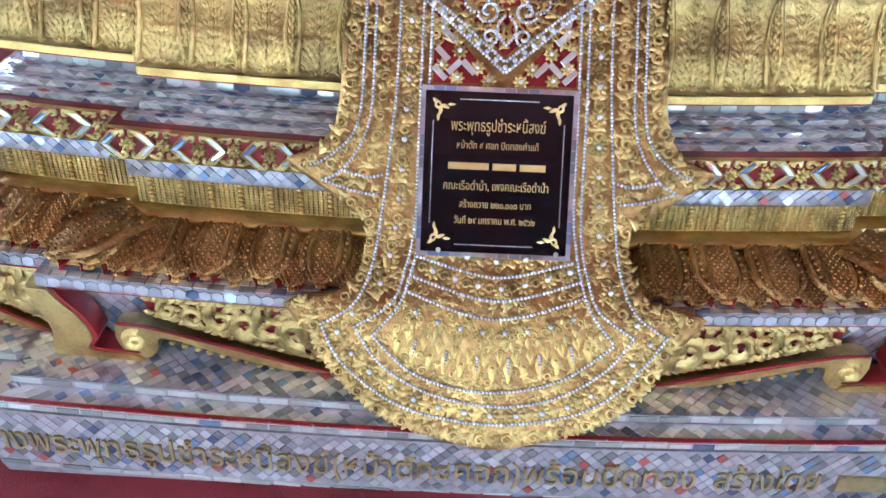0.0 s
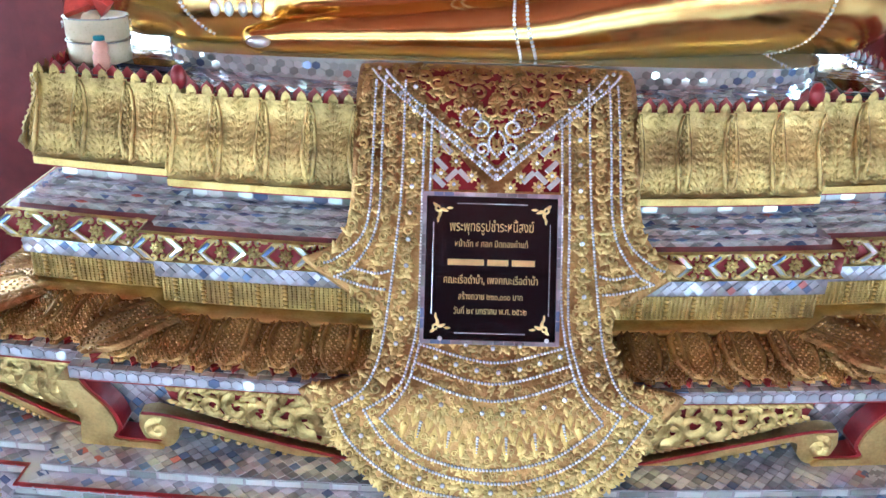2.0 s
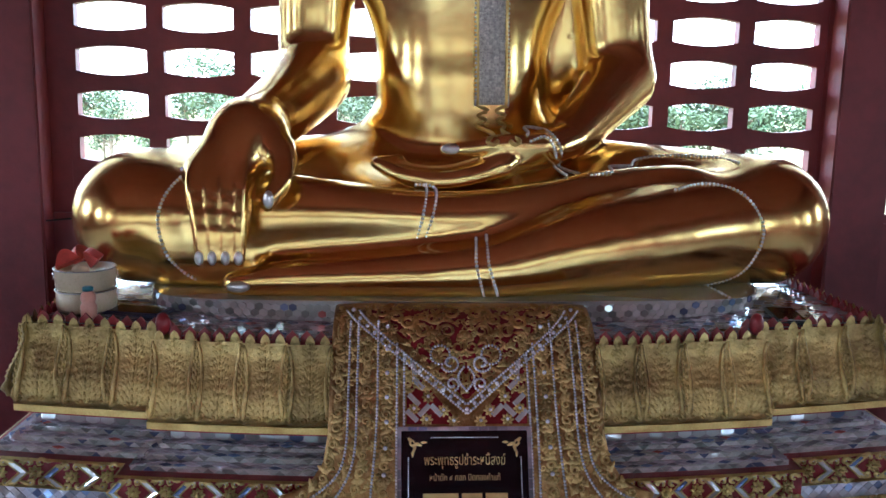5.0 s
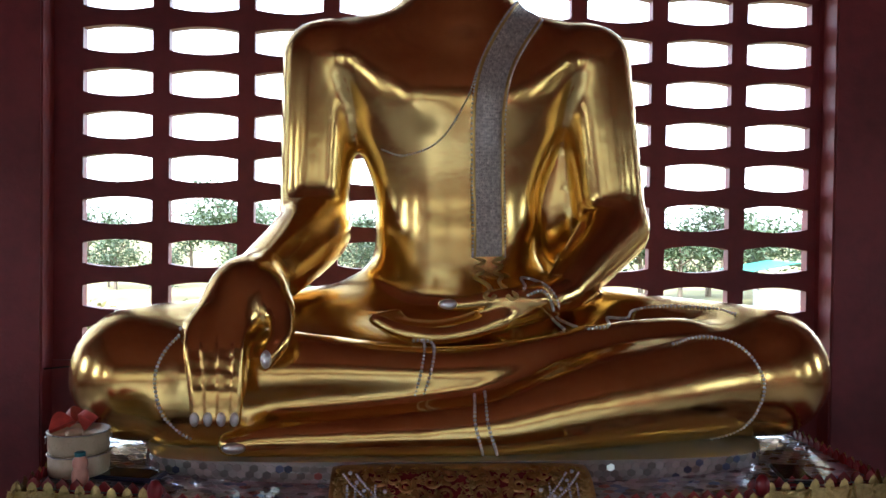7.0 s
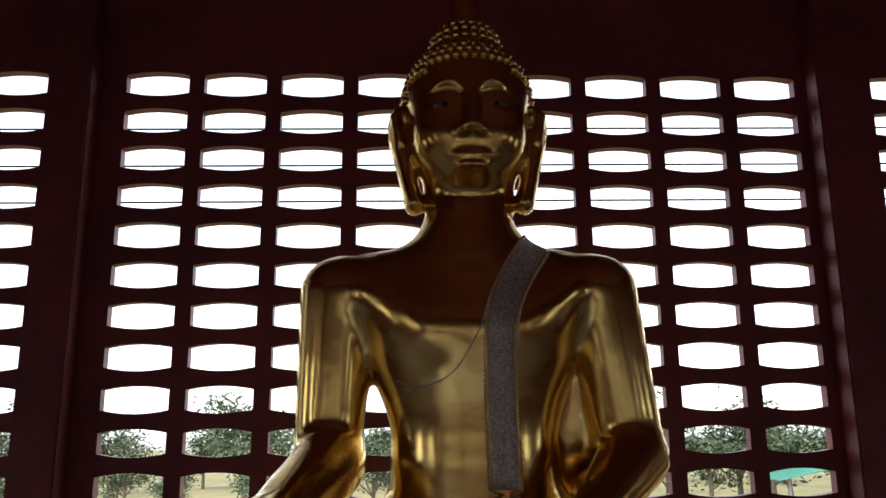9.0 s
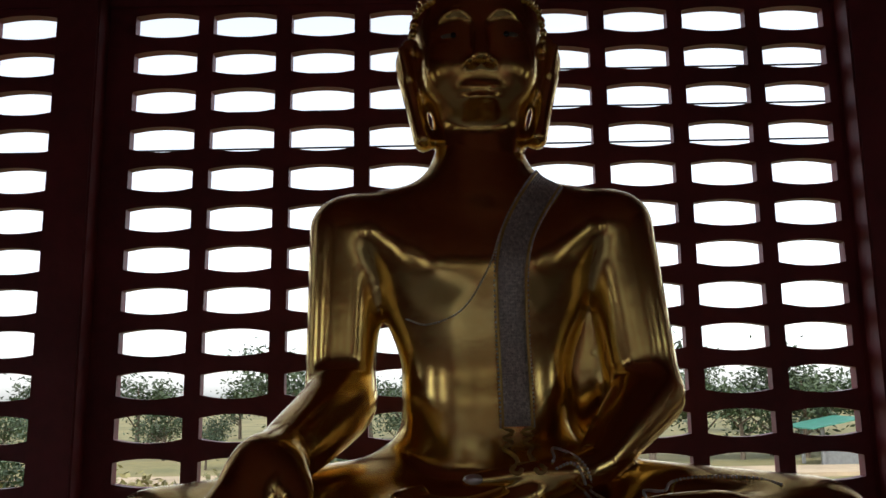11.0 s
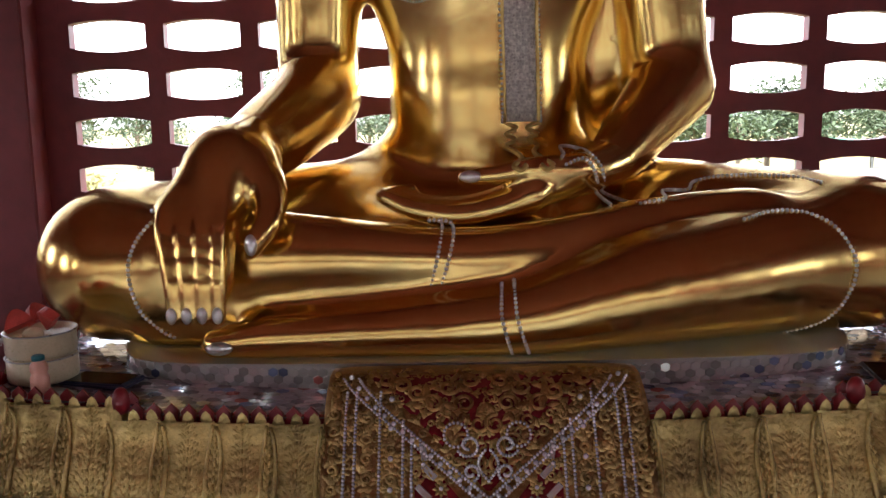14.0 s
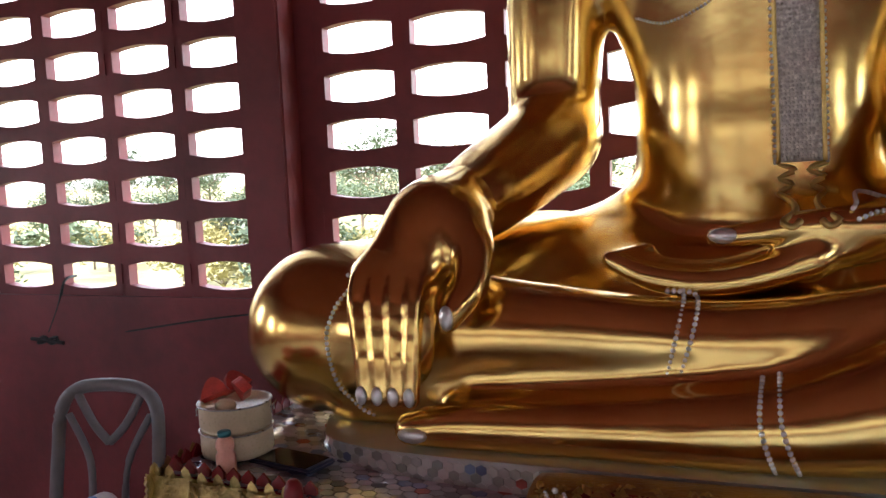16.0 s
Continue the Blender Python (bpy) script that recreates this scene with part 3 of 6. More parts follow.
def ball(c, r, n=8, m=5, sc=(1, 1, 1)):
    v = [(c[0], c[1], c[2] + r * sc[2])]
    for k in range(1, m):
        a = math.pi * k / m
        v += [(c[0] + sc[0] * r * math.sin(a) * math.cos(2 * math.pi * i / n), c[1] + sc[1] * r * math.sin(a) * math.sin(2 * math.pi * i / n), c[2] + sc[2] * r * math.cos(a)) for i in range(n)]
    v.append((c[0], c[1], c[2] - r * sc[2]))
    f = [(0, 1 + i, 1 + (i + 1) % n) for i in range(n)]
    for k in range(m - 2):
        f += [(1 + k * n + i, 1 + (k + 1) * n + i, 1 + (k + 1) * n + (i + 1) % n, 1 + k * n + (i + 1) % n) for i in range(n)]
    f += [(len(v) - 1, 1 + (m - 2) * n + (i + 1) % n, 1 + (m - 2) * n + i) for i in range(n)]
    return v, f


# hair: rows of small pointed curls over the skull and the crown knob
curls = []
for cz, ry, rx, c0, lo_f, rows in ((2.74, 0.242, 0.226, HY, 0.15, 13), (2.97, 0.138, 0.128, HY + 0.03, 0.02, 6)):
    for k in range(rows):
        a = math.pi / 2 * (1.18 if cz < 2.9 else 1.0) * (k + 0.5) / rows
        ring = max(1, int(2 * math.pi * math.sin(a) * rx / 0.031))
        for i in range(ring):
            t = 2 * math.pi * (i + 0.5 * (k % 2)) / ring
            px, py, pz = rx * math.sin(a) * math.cos(t), ry * math.sin(a) * math.sin(t), 0.25 * math.cos(a)
            front = -py / ry
            if cz < 2.9 and (pz < 0.065 + 0.06 * (front - 0.3) if front > 0.25 else pz < -0.08):
                continue
            curls.append(ball((HX + px, c0 + py, cz + pz * (1 if cz < 2.9 else 0.5)), 0.0165, 6, 4, (1, 1, 1)))
meshes.append(join(*curls))
nails = []
for i in range(4):
    nails.append(ball((-0.645 + 0.032 * i, 1.757, 1.058), 0.0135, 10, 6, (0.85, 0.45, 1.35)))
nails.append(ball((-0.474, 1.768, 1.203), 0.017, 10, 6, (0.8, 0.5, 1.35)))
nails.append(ball((-0.015, 1.972, 1.322), 0.018, 10, 6, (1.5, 0.5, 0.8)))
nails.append(ball((-0.555, 1.775, 0.982), 0.02, 10, 6, (1.5, 0.45, 0.75)))
nails.append(ball((0.655, 1.945, 1.228), 0.02, 10, 6, (1.7, 0.5, 0.55)))
eyes = [ball((HX + s * 0.085, HY - 0.207, 2.674), 0.02, 12, 6, (2.0, 0.75, 0.55)) for s in (-1, 1)]
pupils = [ball((HX + s * 0.083, HY - 0.2195, 2.674), 0.0115, 10, 6, (1, 0.4, 0.9)) for s in (-1, 1)]
groups = [join(*meshes), join(*nails), join(*eyes), join(*pupils)]
SV, SF = join(*groups)
sm = mesh_of("buddha_statue", SV, SF, [GOLD, SILVER, EYEWHITE, PUPIL], True)
index = np.concatenate([np.full(len(g[1]), i) for i, g in enumerate(groups)]).astype(np.int32)
sm.polygons.foreach_set("material_index", index)
STATUE = tagged(new("buddha_statue", sm), "polished gold seated statue with one hand touching the knee", "statue")

# mirror plinth under the statue
key = [(-0.80, 2.75), (-0.815, 2.05), (-0.80, 1.90), (-0.72, 1.80), (-0.5, 1.762), (0, 1.752), (0.5, 1.762), (0.74, 1.80), (0.82, 1.90), (0.835, 2.05), (0.82, 2.75)]
PLAN = [tuple(p)[:2] for p in spline([(x, y, 0) for x, y in key], 6)]
v = [(x, y, z) for z in (0.87, 0.952) for x, y in PLAN]
n = len(PLAN)
f = [(i, i + 1, n + i + 1, n + i) for i in range(n - 1)] + [tuple(range(n, 2 * n))]
PLINTH = thing("statue_plinth", "low plinth faced with pale mirror chips under the statue", "plinth")
put("plinth_body", v, f, MIRROR_PALE, PLINTH)

# ---- mirror mosaic ----
RNG = np.random.default_rng(7)
SHAPES = {
    "diamond": [(-0.5, 0), (0, -0.5), (0.5, 0), (0, 0.5)],
    "rect": [(-0.48, -0.48), (0.48, -0.48), (0.48, 0.48), (-0.48, 0.48)],
    "hex": [(-0.5, 0.25), (-0.5, -0.25), (0, -0.5), (0.5, -0.25), (0.5, 0.25), (0, 0.5)],
    "tri": [(-0.48, -0.5), (0.48, -0.5), (0.0, 0.5)],
}


def chips(at, w, h, tw, th, shape, tilt=1.6, keep=1.0):
    """Mirror chips over a w by h sheet; at(u, v) gives the place, at(u, v, lift) lifts it off the sheet. Each chip tips a little its own way."""
    V, F = [], []
    base = SHAPES[shape]
    rows = {"diamond": th / 2, "hex": th * 0.75, "rect": th, "tri": th}[shape]
    k = 0
    v = rows / 2 if shape in ("rect", "tri") else 0.5 * th
    if h < th * 1.05:
        v = h / 2
    while v <= h - 0.45 * th + 1e-6 or k == 0:
        u = tw / 2 + (tw / 2 if k % 2 and shape != "tri" else 0)
        i = 0
        while u <= w - 0.3 * tw:
            if RNG.random() < keep:
                a, b = RNG.normal(0, radians(tilt), 2)
                flip = -1 if shape == "tri" and i % 2 else 1
                vs = min(th, h * 1.0)
                pts = [(u + 0.93 * tw * p, v + 0.93 * vs * q * flip) for p, q in base]
                if flip < 0:
                    pts.reverse()
                n = len(V)
                m = len(pts)
                for p, q in pts:
                    V.append(at(p, q, 0.0022 + (p - u) * math.tan(a) + (q - v) * math.tan(b)))
                for p, q in pts:
                    V.append(at(p, q, -0.001))
                F.append(tuple(range(n, n + m)))
                F += [(n + j, n + m + j, n + m + (j + 1) % m, n + (j + 1) % m) for j in range(m)]
            u += tw / (2 if shape == "tri" else 1)
            i += 1
        v += rows
        k += 1
    return V, F


def front_spans(o, deep=2.3):
    """The straight runs of the outline at the offset o: start, direction, length and outward side."""
    key = plan(o)
    out = []
    for (x0, y0), (x1, y1) in zip(key, key[1:]):
        if x0 == x1 and abs(y1 - y0) > 0.5:
            if y0 > deep:
                y0 = deep
            if y1 > deep:
                y1 = deep
        l = math.hypot(x1 - x0, y1 - y0)
        d = ((x1 - x0) / l, (y1 - y0) / l)
        out.append(((x0, y0), d, l, (d[1], -d[0])))
    return out


def mosaic_course(name, o, z0, z1, tw, th, shape, material, tilt=1.6, label="", gap=None):
    """Chips on an upright course; gap: a stretch across the front left for single chips."""
    parts = []
    for (x0, y0), d, l, n in front_spans(o):
        def at(u, v, lift):
            x = x0 + d[0] * u + n[0] * lift
            return (x, y0 + d[1] * u + n[1] * lift, z0 + v + sag(x))
        V, F = chips(at, l, z1 - z0, tw, th, shape, tilt)
        if gap and l > 1:
            F = [q for q in F if not gap[0] < sum(V[j][0] for j in q) / len(q) < gap[1] + 0.012 or n[1] > -0.5]
        parts.append((V, F))
    ob = put(name, *join(*parts), material, PED, label)
    ob["kind"] = "stuff"
    return ob


def mosaic_ledge(name, o_in, o_out, z, tw, th, shape, material, tilt=1.2):
    parts = []
    for (x0, y0), d, l, n in front_spans(o_out):
        def at(u, v, lift):
            x = x0 + d[0] * u - n[0] * v
            return (x, y0 + d[1] * u - n[1] * v, z + lift + sag(x))
        parts.append(chips(at, l, o_out - o_in, tw, th, shape, tilt))
    ob = put(name, *join(*parts), material, PED)
    ob["kind"] = "stuff"
    return ob


mosaic_ledge("ledge_mosaic", 0.20, 0.345, 0.185, 0.028, 0.028, "diamond", MIRROR)
mosaic_ledge("ledge_mosaic", 0.34, 0.40, 0.1655, 0.028, 0.028, "diamond", MIRROR)
mosaic_course("ledge_edge", 0.345, 0.168, 0.184, 0.06, 0.015, "rect", MIRROR_PALE)
mosaic_course("ledge_edge", 0.395, 0.148, 0.164, 0.045, 0.012, "rect", MIRROR_PALE)
band("red_edge", [(0.388, 0.1645), (0.3975, 0.1648), (0.3975, 0.168), (0.388, 0.1685)], REDPAINT, PED)
band("red_footing", [(0.36, -0.06), (0.43, -0.06), (0.43, -0.035), (0.39, -0.03)], REDPAINT, PED, "red lacquered footing")
mosaic_course("edge_mosaic", 0.40, 0.0, 0.012, 0.06, 0.012, "rect", MIRROR_PALE)
mosaic_course("apron_mosaic", 0.20, 0.188, 0.343, 0.026, 0.026, "diamond", MIRROR, 2.2)
mosaic_course("slab_mosaic", 0.265, 0.346, 0.371, 0.024, 0.025, "hex", MIRROR, 3.0)
mosaic_ledge("slab_top_mosaic", 0.22, 0.265, 0.372, 0.03, 0.02, "rect", MIRROR)
mosaic_course("course_mosaic", 0.065, 0.497, 0.545, 0.024, 0.024, "diamond", MIRROR, 2.5)
for o, z in ((0.055, 0.613), (0.02, 0.6255), (-0.015, 0.6375)):
    mosaic_course("step_mosaic", o, z, z + 0.0115, 0.026, 0.011, "tri", MIRROR_PALE, 2.0)
    mosaic_ledge("step_top_mosaic", o - 0.034, o, z + 0.0116, 0.03, 0.017, "diamond", MIRROR)
mosaic_course("hexagon_mosaic", -0.042, 0.648, 0.686, 0.034, 0.038, "hex", MIRROR_PALE, 2.5)


def top_at(u, v, lift):
    x = -WB + 0.03 + u
    return (x, YF + 0.07 + v, TOPZ + sag(x) + lift)


V, F = chips(top_at, 2 * WB - 0.06, 0.9, 0.028, 0.028, "hex", 0.8)
keep = [q for q in F if (V[q[0]][1] > YF + YB2 + 0.05 or abs(V[q[0]][0]) < WA - 0.03)]
ob = put("top_mosaic", V, keep, MIRROR, PED)
ob["kind"] = "stuff"

plen = np.concatenate([[0], np.cumsum([math.dist(a, b) for a, b in zip(PLAN, PLAN[1:])])])


def plinth_at(u, v, lift):
    x, y = float(np.interp(u, plen, [p[0] for p in PLAN])), float(np.interp(u, plen, [p[1] for p in PLAN]))
    x2, y2 = float(np.interp(u + 0.01, plen, [p[0] for p in PLAN])), float(np.interp(u + 0.01, plen, [p[1] for p in PLAN]))
    l = math.hypot(x2 - x, y2 - y) or 1
    return (x + (y2 - y) / l * lift, y - (x2 - x) / l * lift, 0.888 + sag(x) * 0.6 + v)


ob = put("plinth_mosaic", *chips(plinth_at, float(plen[-1]) - 0.02, 0.066, 0.021, 0.021, "hex", 3.0), MIRROR_PALE, PLINTH)
ob["kind"] = "stuff"

# ---- carved courses ----
def lobe(cx, cy, l, w, h, turn, z=0.0):
    """A small carved leaf: a pointed ridge lying in the plane, raised by h."""
    c, s = math.cos(turn), math.sin(turn)
    pts = [(0, -0.5, 0), (0.5, -0.1, 0), (0.32, 0.28, 0), (0, 0.5, 0), (-0.32, 0.28, 0), (-0.5, -0.1, 0), (0, -0.1, 1), (0, 0.25, 0.7)]
    v = [(cx + c * a * w - s * b * l, cy + s * a * w + c * b * l, z + q * h) for a, b, q in pts]
    return v, [(0, 1, 6), (1, 2, 7, 6), (2, 3, 7), (3, 4, 7), (4, 5, 6, 7), (5, 0, 6)]


def curl(cx, cy, r, h, turns, start, sense, thick, z=0.0, n=14):
    """A carved scroll: a tapering ridge along a spiral."""
    v, f = [], []
    for i in range(n + 1):
        t = i / n
        a = start + sense * turns * 2 * math.pi * t
        rr = r * (1 - 0.72 * t)
        wd = thick * (1 - 0.5 * t)
        for q, k in ((rr + wd, 0.0), (rr, h), (rr - wd, 0.0)):
            v.append((cx + q * math.cos(a), cy + q * math.sin(a), z + k))
    for i in range(n):
        for k in range(2):
            q = (i * 3 + k, i * 3 + k + 1, i * 3 + 4 + k, i * 3 + 3 + k)
            f.append(q if sense > 0 else q[::-1])
    return v, [q[::-1] for q in f]


def flower(cx, cy, r, h, petals=8, z=0.0):
    out = [lobe(cx + 0.6 * r * math.cos(a), cy + 0.6 * r * math.sin(a), 0.85 * r, 0.55 * r, h, a - math.pi / 2, z) for a in [2 * math.pi * i / petals for i in range(petals)]]
    ring = [(cx + 0.34 * r * math.cos(2 * math.pi * i / 8), cy + 0.34 * r * math.sin(2 * math.pi * i / 8), z + 0.6 * h) for i in range(8)]
    n = len(ring)
    out.append((ring + [(cx, cy, z + 1.5 * h)], [(i, (i + 1) % n, n) for i in range(n)]))
    return join(*out)


def swap(mesh):
    """From x across, y up, z out to the world's upright front: x, -z, y."""
    v, f = mesh
    return [(x, -z, y) for x, y, z in v], f


# upper lotus petals: (offset, height) along the petal
UPPER = [(0.008, 0.713), (0.026, 0.733), (0.016, 0.78), (-0.012, 0.83), (-0.026, 0.865), (-0.022, 0.905)]
ux, uz = np.array([p[0] for p in UPPER]), np.array([p[1] for p in UPPER])


def upper_petal(w):
    """A tall gilded panel: a flame of small leaves between smooth curved ribs, a palmette at its foot."""
    rng = random.Random(3)
    def bend(mesh):
        v, f = mesh
        return [(x, -(float(np.interp(z, uz, ux)) + y), z) for x, y, z in v], f
    out = []
    nu, nv = 12, 14
    v, f = [], []
    for k in range(nv + 1):
        for i in range(nu + 1):
            u = 2 * i / nu - 1
            v.append((u * w / 2, 0.004 + 0.005 * (1 - u * u), 0.713 + 0.182 * k / nv))
    for k in range(nv):
        for i in range(nu):
            f.append((k * (nu + 1) + i, k * (nu + 1) + i + 1, (k + 1) * (nu + 1) + i + 1, (k + 1) * (nu + 1) + i))
    out.append((v, f))
    def flat(m):
        vv, ff = m
        return [(x, z, y) for x, y, z in vv], [q[::-1] for q in ff]
    for k in range(10):
        z = 0.742 + 0.0155 * k
        wide = w * 0.33 * (1 - 0.075 * k)
        for q in (0.28, 0.62, 0.95):
            for sd in (-1, 1):
                out.append(flat(lobe(sd * wide * q, z + 0.009 * (1 - q) + rng.uniform(-0.002, 0.002), 0.021, 0.0105, 0.0075, -sd * (0.35 + 0.5 * q) + rng.uniform(-0.2, 0.2), 0.006)))
        out.append(flat(lobe(0, z + 0.006, 0.022, 0.010, 0.010, 0, 0.007)))
    for sd in (-1, 1):
        rib = [(sd * w * (0.47 - 0.10 * math.sin(3.1 * q)), 0.008, 0.722 + 0.168 * q) for q in np.linspace(0, 1, 10)]
        out.append(tube(rib, [0.0068 - 0.0035 * k / 9 for k in range(10)], 6))
        for k in range(9):
            out.append(flat(lobe(sd * w * (0.44 - 0.02 * (k % 2)), 0.765 + 0.0135 * k, 0.017, 0.009, 0.007, sd * 0.5 + rng.uniform(-0.3, 0.3), 0.006)))
            out.append(flat(lobe(sd * w * 0.497, 0.77 + 0.0135 * k, 0.015, 0.007, 0.008, 0, 0.005)))
        for a, l in ((0.0, 0.034), (0.55, 0.028), (1.1, 0.024)):
            out.append(flat(lobe(sd * (w * 0.5 - 0.5 * l * math.sin(a)), 0.724 + 0.55 * l * math.cos(a), l, 0.012, 0.011, sd * a, 0.008)))
    for a in (-1.0, -0.5, 0, 0.5, 1.0):
        out.append(flat(lobe(-0.011 * math.sin(a) * 1.3, 0.722 + 0.011 * math.cos(a), 0.024, 0.011, 0.010, a, 0.008)))
    for k in range(3):
        out.append(flat(lobe((k - 1) * w / 3, 0.899, 0.032, 0.024, 0.004, 0, 0.0)))
    return bend(join(*out))


def along_course(o, step, deep=2.15):
    """Poses at even steps along the outline at the offset o, each facing outwards; the course's sag is added."""
    out = []
    for (x0, y0), d, l, n in front_spans(o, deep):
        if l < 0.1:
            continue
        c = max(1, round(l / step))
        for i in range(c):
            u = (i + 0.5) * l / c
            x, y = x0 + d[0] * u, y0 + d[1] * u
            m = Matrix(((d[0], -n[0], 0, x), (d[1], -n[1], 0, y), (0, 0, 1, sag(x)), (0, 0, 0, 1)))
            out.append((m, l / c / step))
    return out


def repeat(name, mesh, poses, hidden=0.0):
    """One part at each pose, but for those wholly behind the draped panel."""
    for m, sx in poses:
        if abs(m.translation.x) < hidden:
            continue
        ob = new(name, mesh)
        ob.parent = PED
        ob.matrix_basis = m @ Matrix.Diagonal((sx, 1, 1, 1))


PW = 0.104
repeat("lotus_petal", mesh_of("lotus_petal", *upper_petal(PW), CARVED, True), along_course(0, PW), 0.285)

# small red upright leaves behind the rim
tip = [(-0.013, 0, 0.885), (0.013, 0, 0.885), (0.014, 0.002, 0.903), (0, 0.004, 0.918), (-0.014, 0.002, 0.905), (-0.013, 0.008, 0.885), (0.013, 0.008, 0.885), (0.014, 0.009, 0.903), (0, 0.008, 0.918), (-0.014, 0.009, 0.905)]
tipf = [(0, 1, 2, 3, 4), (9, 8, 7, 6, 5), (1, 6, 7, 2), (2, 7, 8, 3), (3, 8, 9, 4), (4, 9, 5, 0)]
repeat("red_leaf", mesh_of("red_leaf", tip, tipf, REDPAINT), along_course(-0.045, 0.033), 0.30)
for s in (-1, 1):
    v, f = ball((s * (WA - 0.02), YF + 0.045, 0.92 + sag(WA)), 0.022, 8, 6, (0.8, 0.8, 1.25))
    put("red_finial", v, f, REDPAINT, PED, "", True)

# lower lotus: petals that fall outwards, with red teeth below
LOW = [(0.086, 0.408), (0.13, 0.411), (0.175, 0.405), (0.215, 0.392), (0.236, 0.378)]


def lower_petal(w):
    """A drooping lotus petal with double raised rims, beaded inside, and a curled tip."""
    P = spline([(0, o, z) for o, z in LOW], 5)
    out = []
    nv, nu = len(P) - 1, 22
    v, f = [], []
    for k, p in enumerate(P):
        t = k / nv
        env = (0.80 + 0.20 * math.sin(math.pi * min(1, t / 0.9))) if t < 0.5 else max(0.03, (1 - ((t - 0.5) / 0.5) ** 1.9))
        for i in range(nu + 1):
            u = 2 * i / nu - 1
            lift = 0.012 * (1 - u * u) + 0.011 * math.exp(-((abs(u) - 0.84) / 0.08) ** 2) + 0.008 * math.exp(-((abs(u) - 0.55) / 0.08) ** 2)
            v.append((u * env * w / 2, 0.20 - (p.y + 0.5 * lift), p.z + lift))
    for k in range(nv):
        for i in range(nu):
            f.append((k * (nu + 1) + i, k * (nu + 1) + i + 1, (k + 1) * (nu + 1) + i + 1, (k + 1) * (nu + 1) + i))
    out.append((v, f))
    for k in range(1, nv - 2):
        p = P[k]
        for q in (-0.24, 0.0, 0.24):
            u = q + 0.09 * (k % 2)
            out.append(ball((u * w * 0.5, 0.20 - (p.y + 0.008), p.z + 0.0135 * (1 - u * u)), 0.0030, 5, 4, (1, 1, 0.8)))
    for sd in (-1, 1):
        for k in range(2, nv, 2):
            p = P[k]
            x = sd * w * (0.36 if k < nv * 0.6 else 0.36 * (1 - (k / nv - 0.6) * 1.6))
            out.append(ball((x, 0.20 - (p.y + 0.007), p.z + 0.0125), 0.004, 6, 4))
    for a in (-0.6, 0, 0.6):
        out.append(ball((0.011 * math.sin(a), 0.20 - (P[-1].y - 0.002 + 0.006 * math.cos(a)), P[-1].z + 0.006), 0.008, 6, 4, (0.8, 1.3, 0.7)))
    return join(*out)


LW = 0.112
repeat("drooping_petal", mesh_of("drooping_petal", *lower_petal(LW), CARVED_DARK, True), along_course(0.20, LW), 0.25)
repeat("under_petal", bpy.data.meshes["drooping_petal"], [(m @ pose(LW / 2, -0.006, -0.010), 0.8) for m, _ in along_course(0.20, LW)], 0.25)
corner = bpy.data.meshes["drooping_petal"]
for s in (-1, 1):
    for cx, cyy in ((WA + 0.12, YF - 0.185), (WB + 0.12, YF + YB2 - 0.185)):
        ob = new("corner_petal", corner)
        ob.parent = PED
        ob.matrix_basis = pose(s * cx, cyy, sag(cx) + 0.008, 0, 0, s * 45) @ Matrix.Diagonal((1.5, 1.25, 1, 1))
tooth = [(-0.02, 0.02, 0.373), (0.02, 0.02, 0.373), (0, -0.016, 0.373), (-0.02, 0.02, 0.386), (0.02, 0.02, 0.386), (0, -0.014, 0.382)]
toothf = [(0, 2, 1), (3, 4, 5), (0, 1, 4, 3), (1, 2, 5, 4), (2, 0, 3, 5)]
repeat("red_tooth", mesh_of("red_tooth", tooth, toothf, REDPAINT), along_course(0.232, 0.0415), 0.29)

# beaded flutes: fine beaded ribs, with a row of large beads every sixth one
fl = [ball((0, -0.001, 0.434 + 0.0066 * k), 0.0034, 5, 4) for k in range(10)]
fl.append(([(-0.0025, 0, 0.43), (0.0025, 0, 0.43), (0.0025, 0, 0.494), (-0.0025, 0, 0.494), (0, -0.003, 0.43), (0, -0.003, 0.494)], [(0, 4, 5, 3), (4, 1, 2, 5)]))
repeat("beaded_flute", mesh_of("beaded_flute", *join(*fl), CARVED, True), along_course(0.052, 0.0102), 0.22)
fl = [ball((0, -0.004, 0.436 + 0.0105 * k), 0.0062, 7, 5, (1, 0.9, 0.85)) for k in range(6)]
repeat("bead_column", mesh_of("bead_column", *join(*fl), GILT, True), along_course(0.052, 0.0605), 0.22)

# ornament course: gold flowers, scrolls and mirror chevrons on red
MW = 0.14
MZ = 0.5795
gold, glass = [], []
for fx in (-0.035, 0.035):
    gold.append(flower(fx, MZ, 0.0165, 0.011, 8, 0.004))
    for q in (-1, 1):
        for sd in (-1, 1):
            gold.append(curl(fx + sd * 0.012, MZ + q * 0.0215, 0.0095, 0.009, 0.9, math.pi / 2 * (1 - sd) + 0.3, sd * q, 0.0052, 0.002))
            gold.append(lobe(fx + sd * 0.024, MZ + q * 0.025, 0.020, 0.011, 0.008, sd * q * 1.2, 0.002))
            glass.append(([(fx + sd * 0.004, MZ + q * 0.0285, 0.0055), (fx + sd * 0.0105, MZ + q * 0.031, 0.0045), (fx + sd * 0.0125, MZ + q * 0.024, 0.0065), (fx + sd * 0.006, MZ + q * 0.021, 0.005)], [(0, 1, 2, 3) if sd * q < 0 else (3, 2, 1, 0)]))
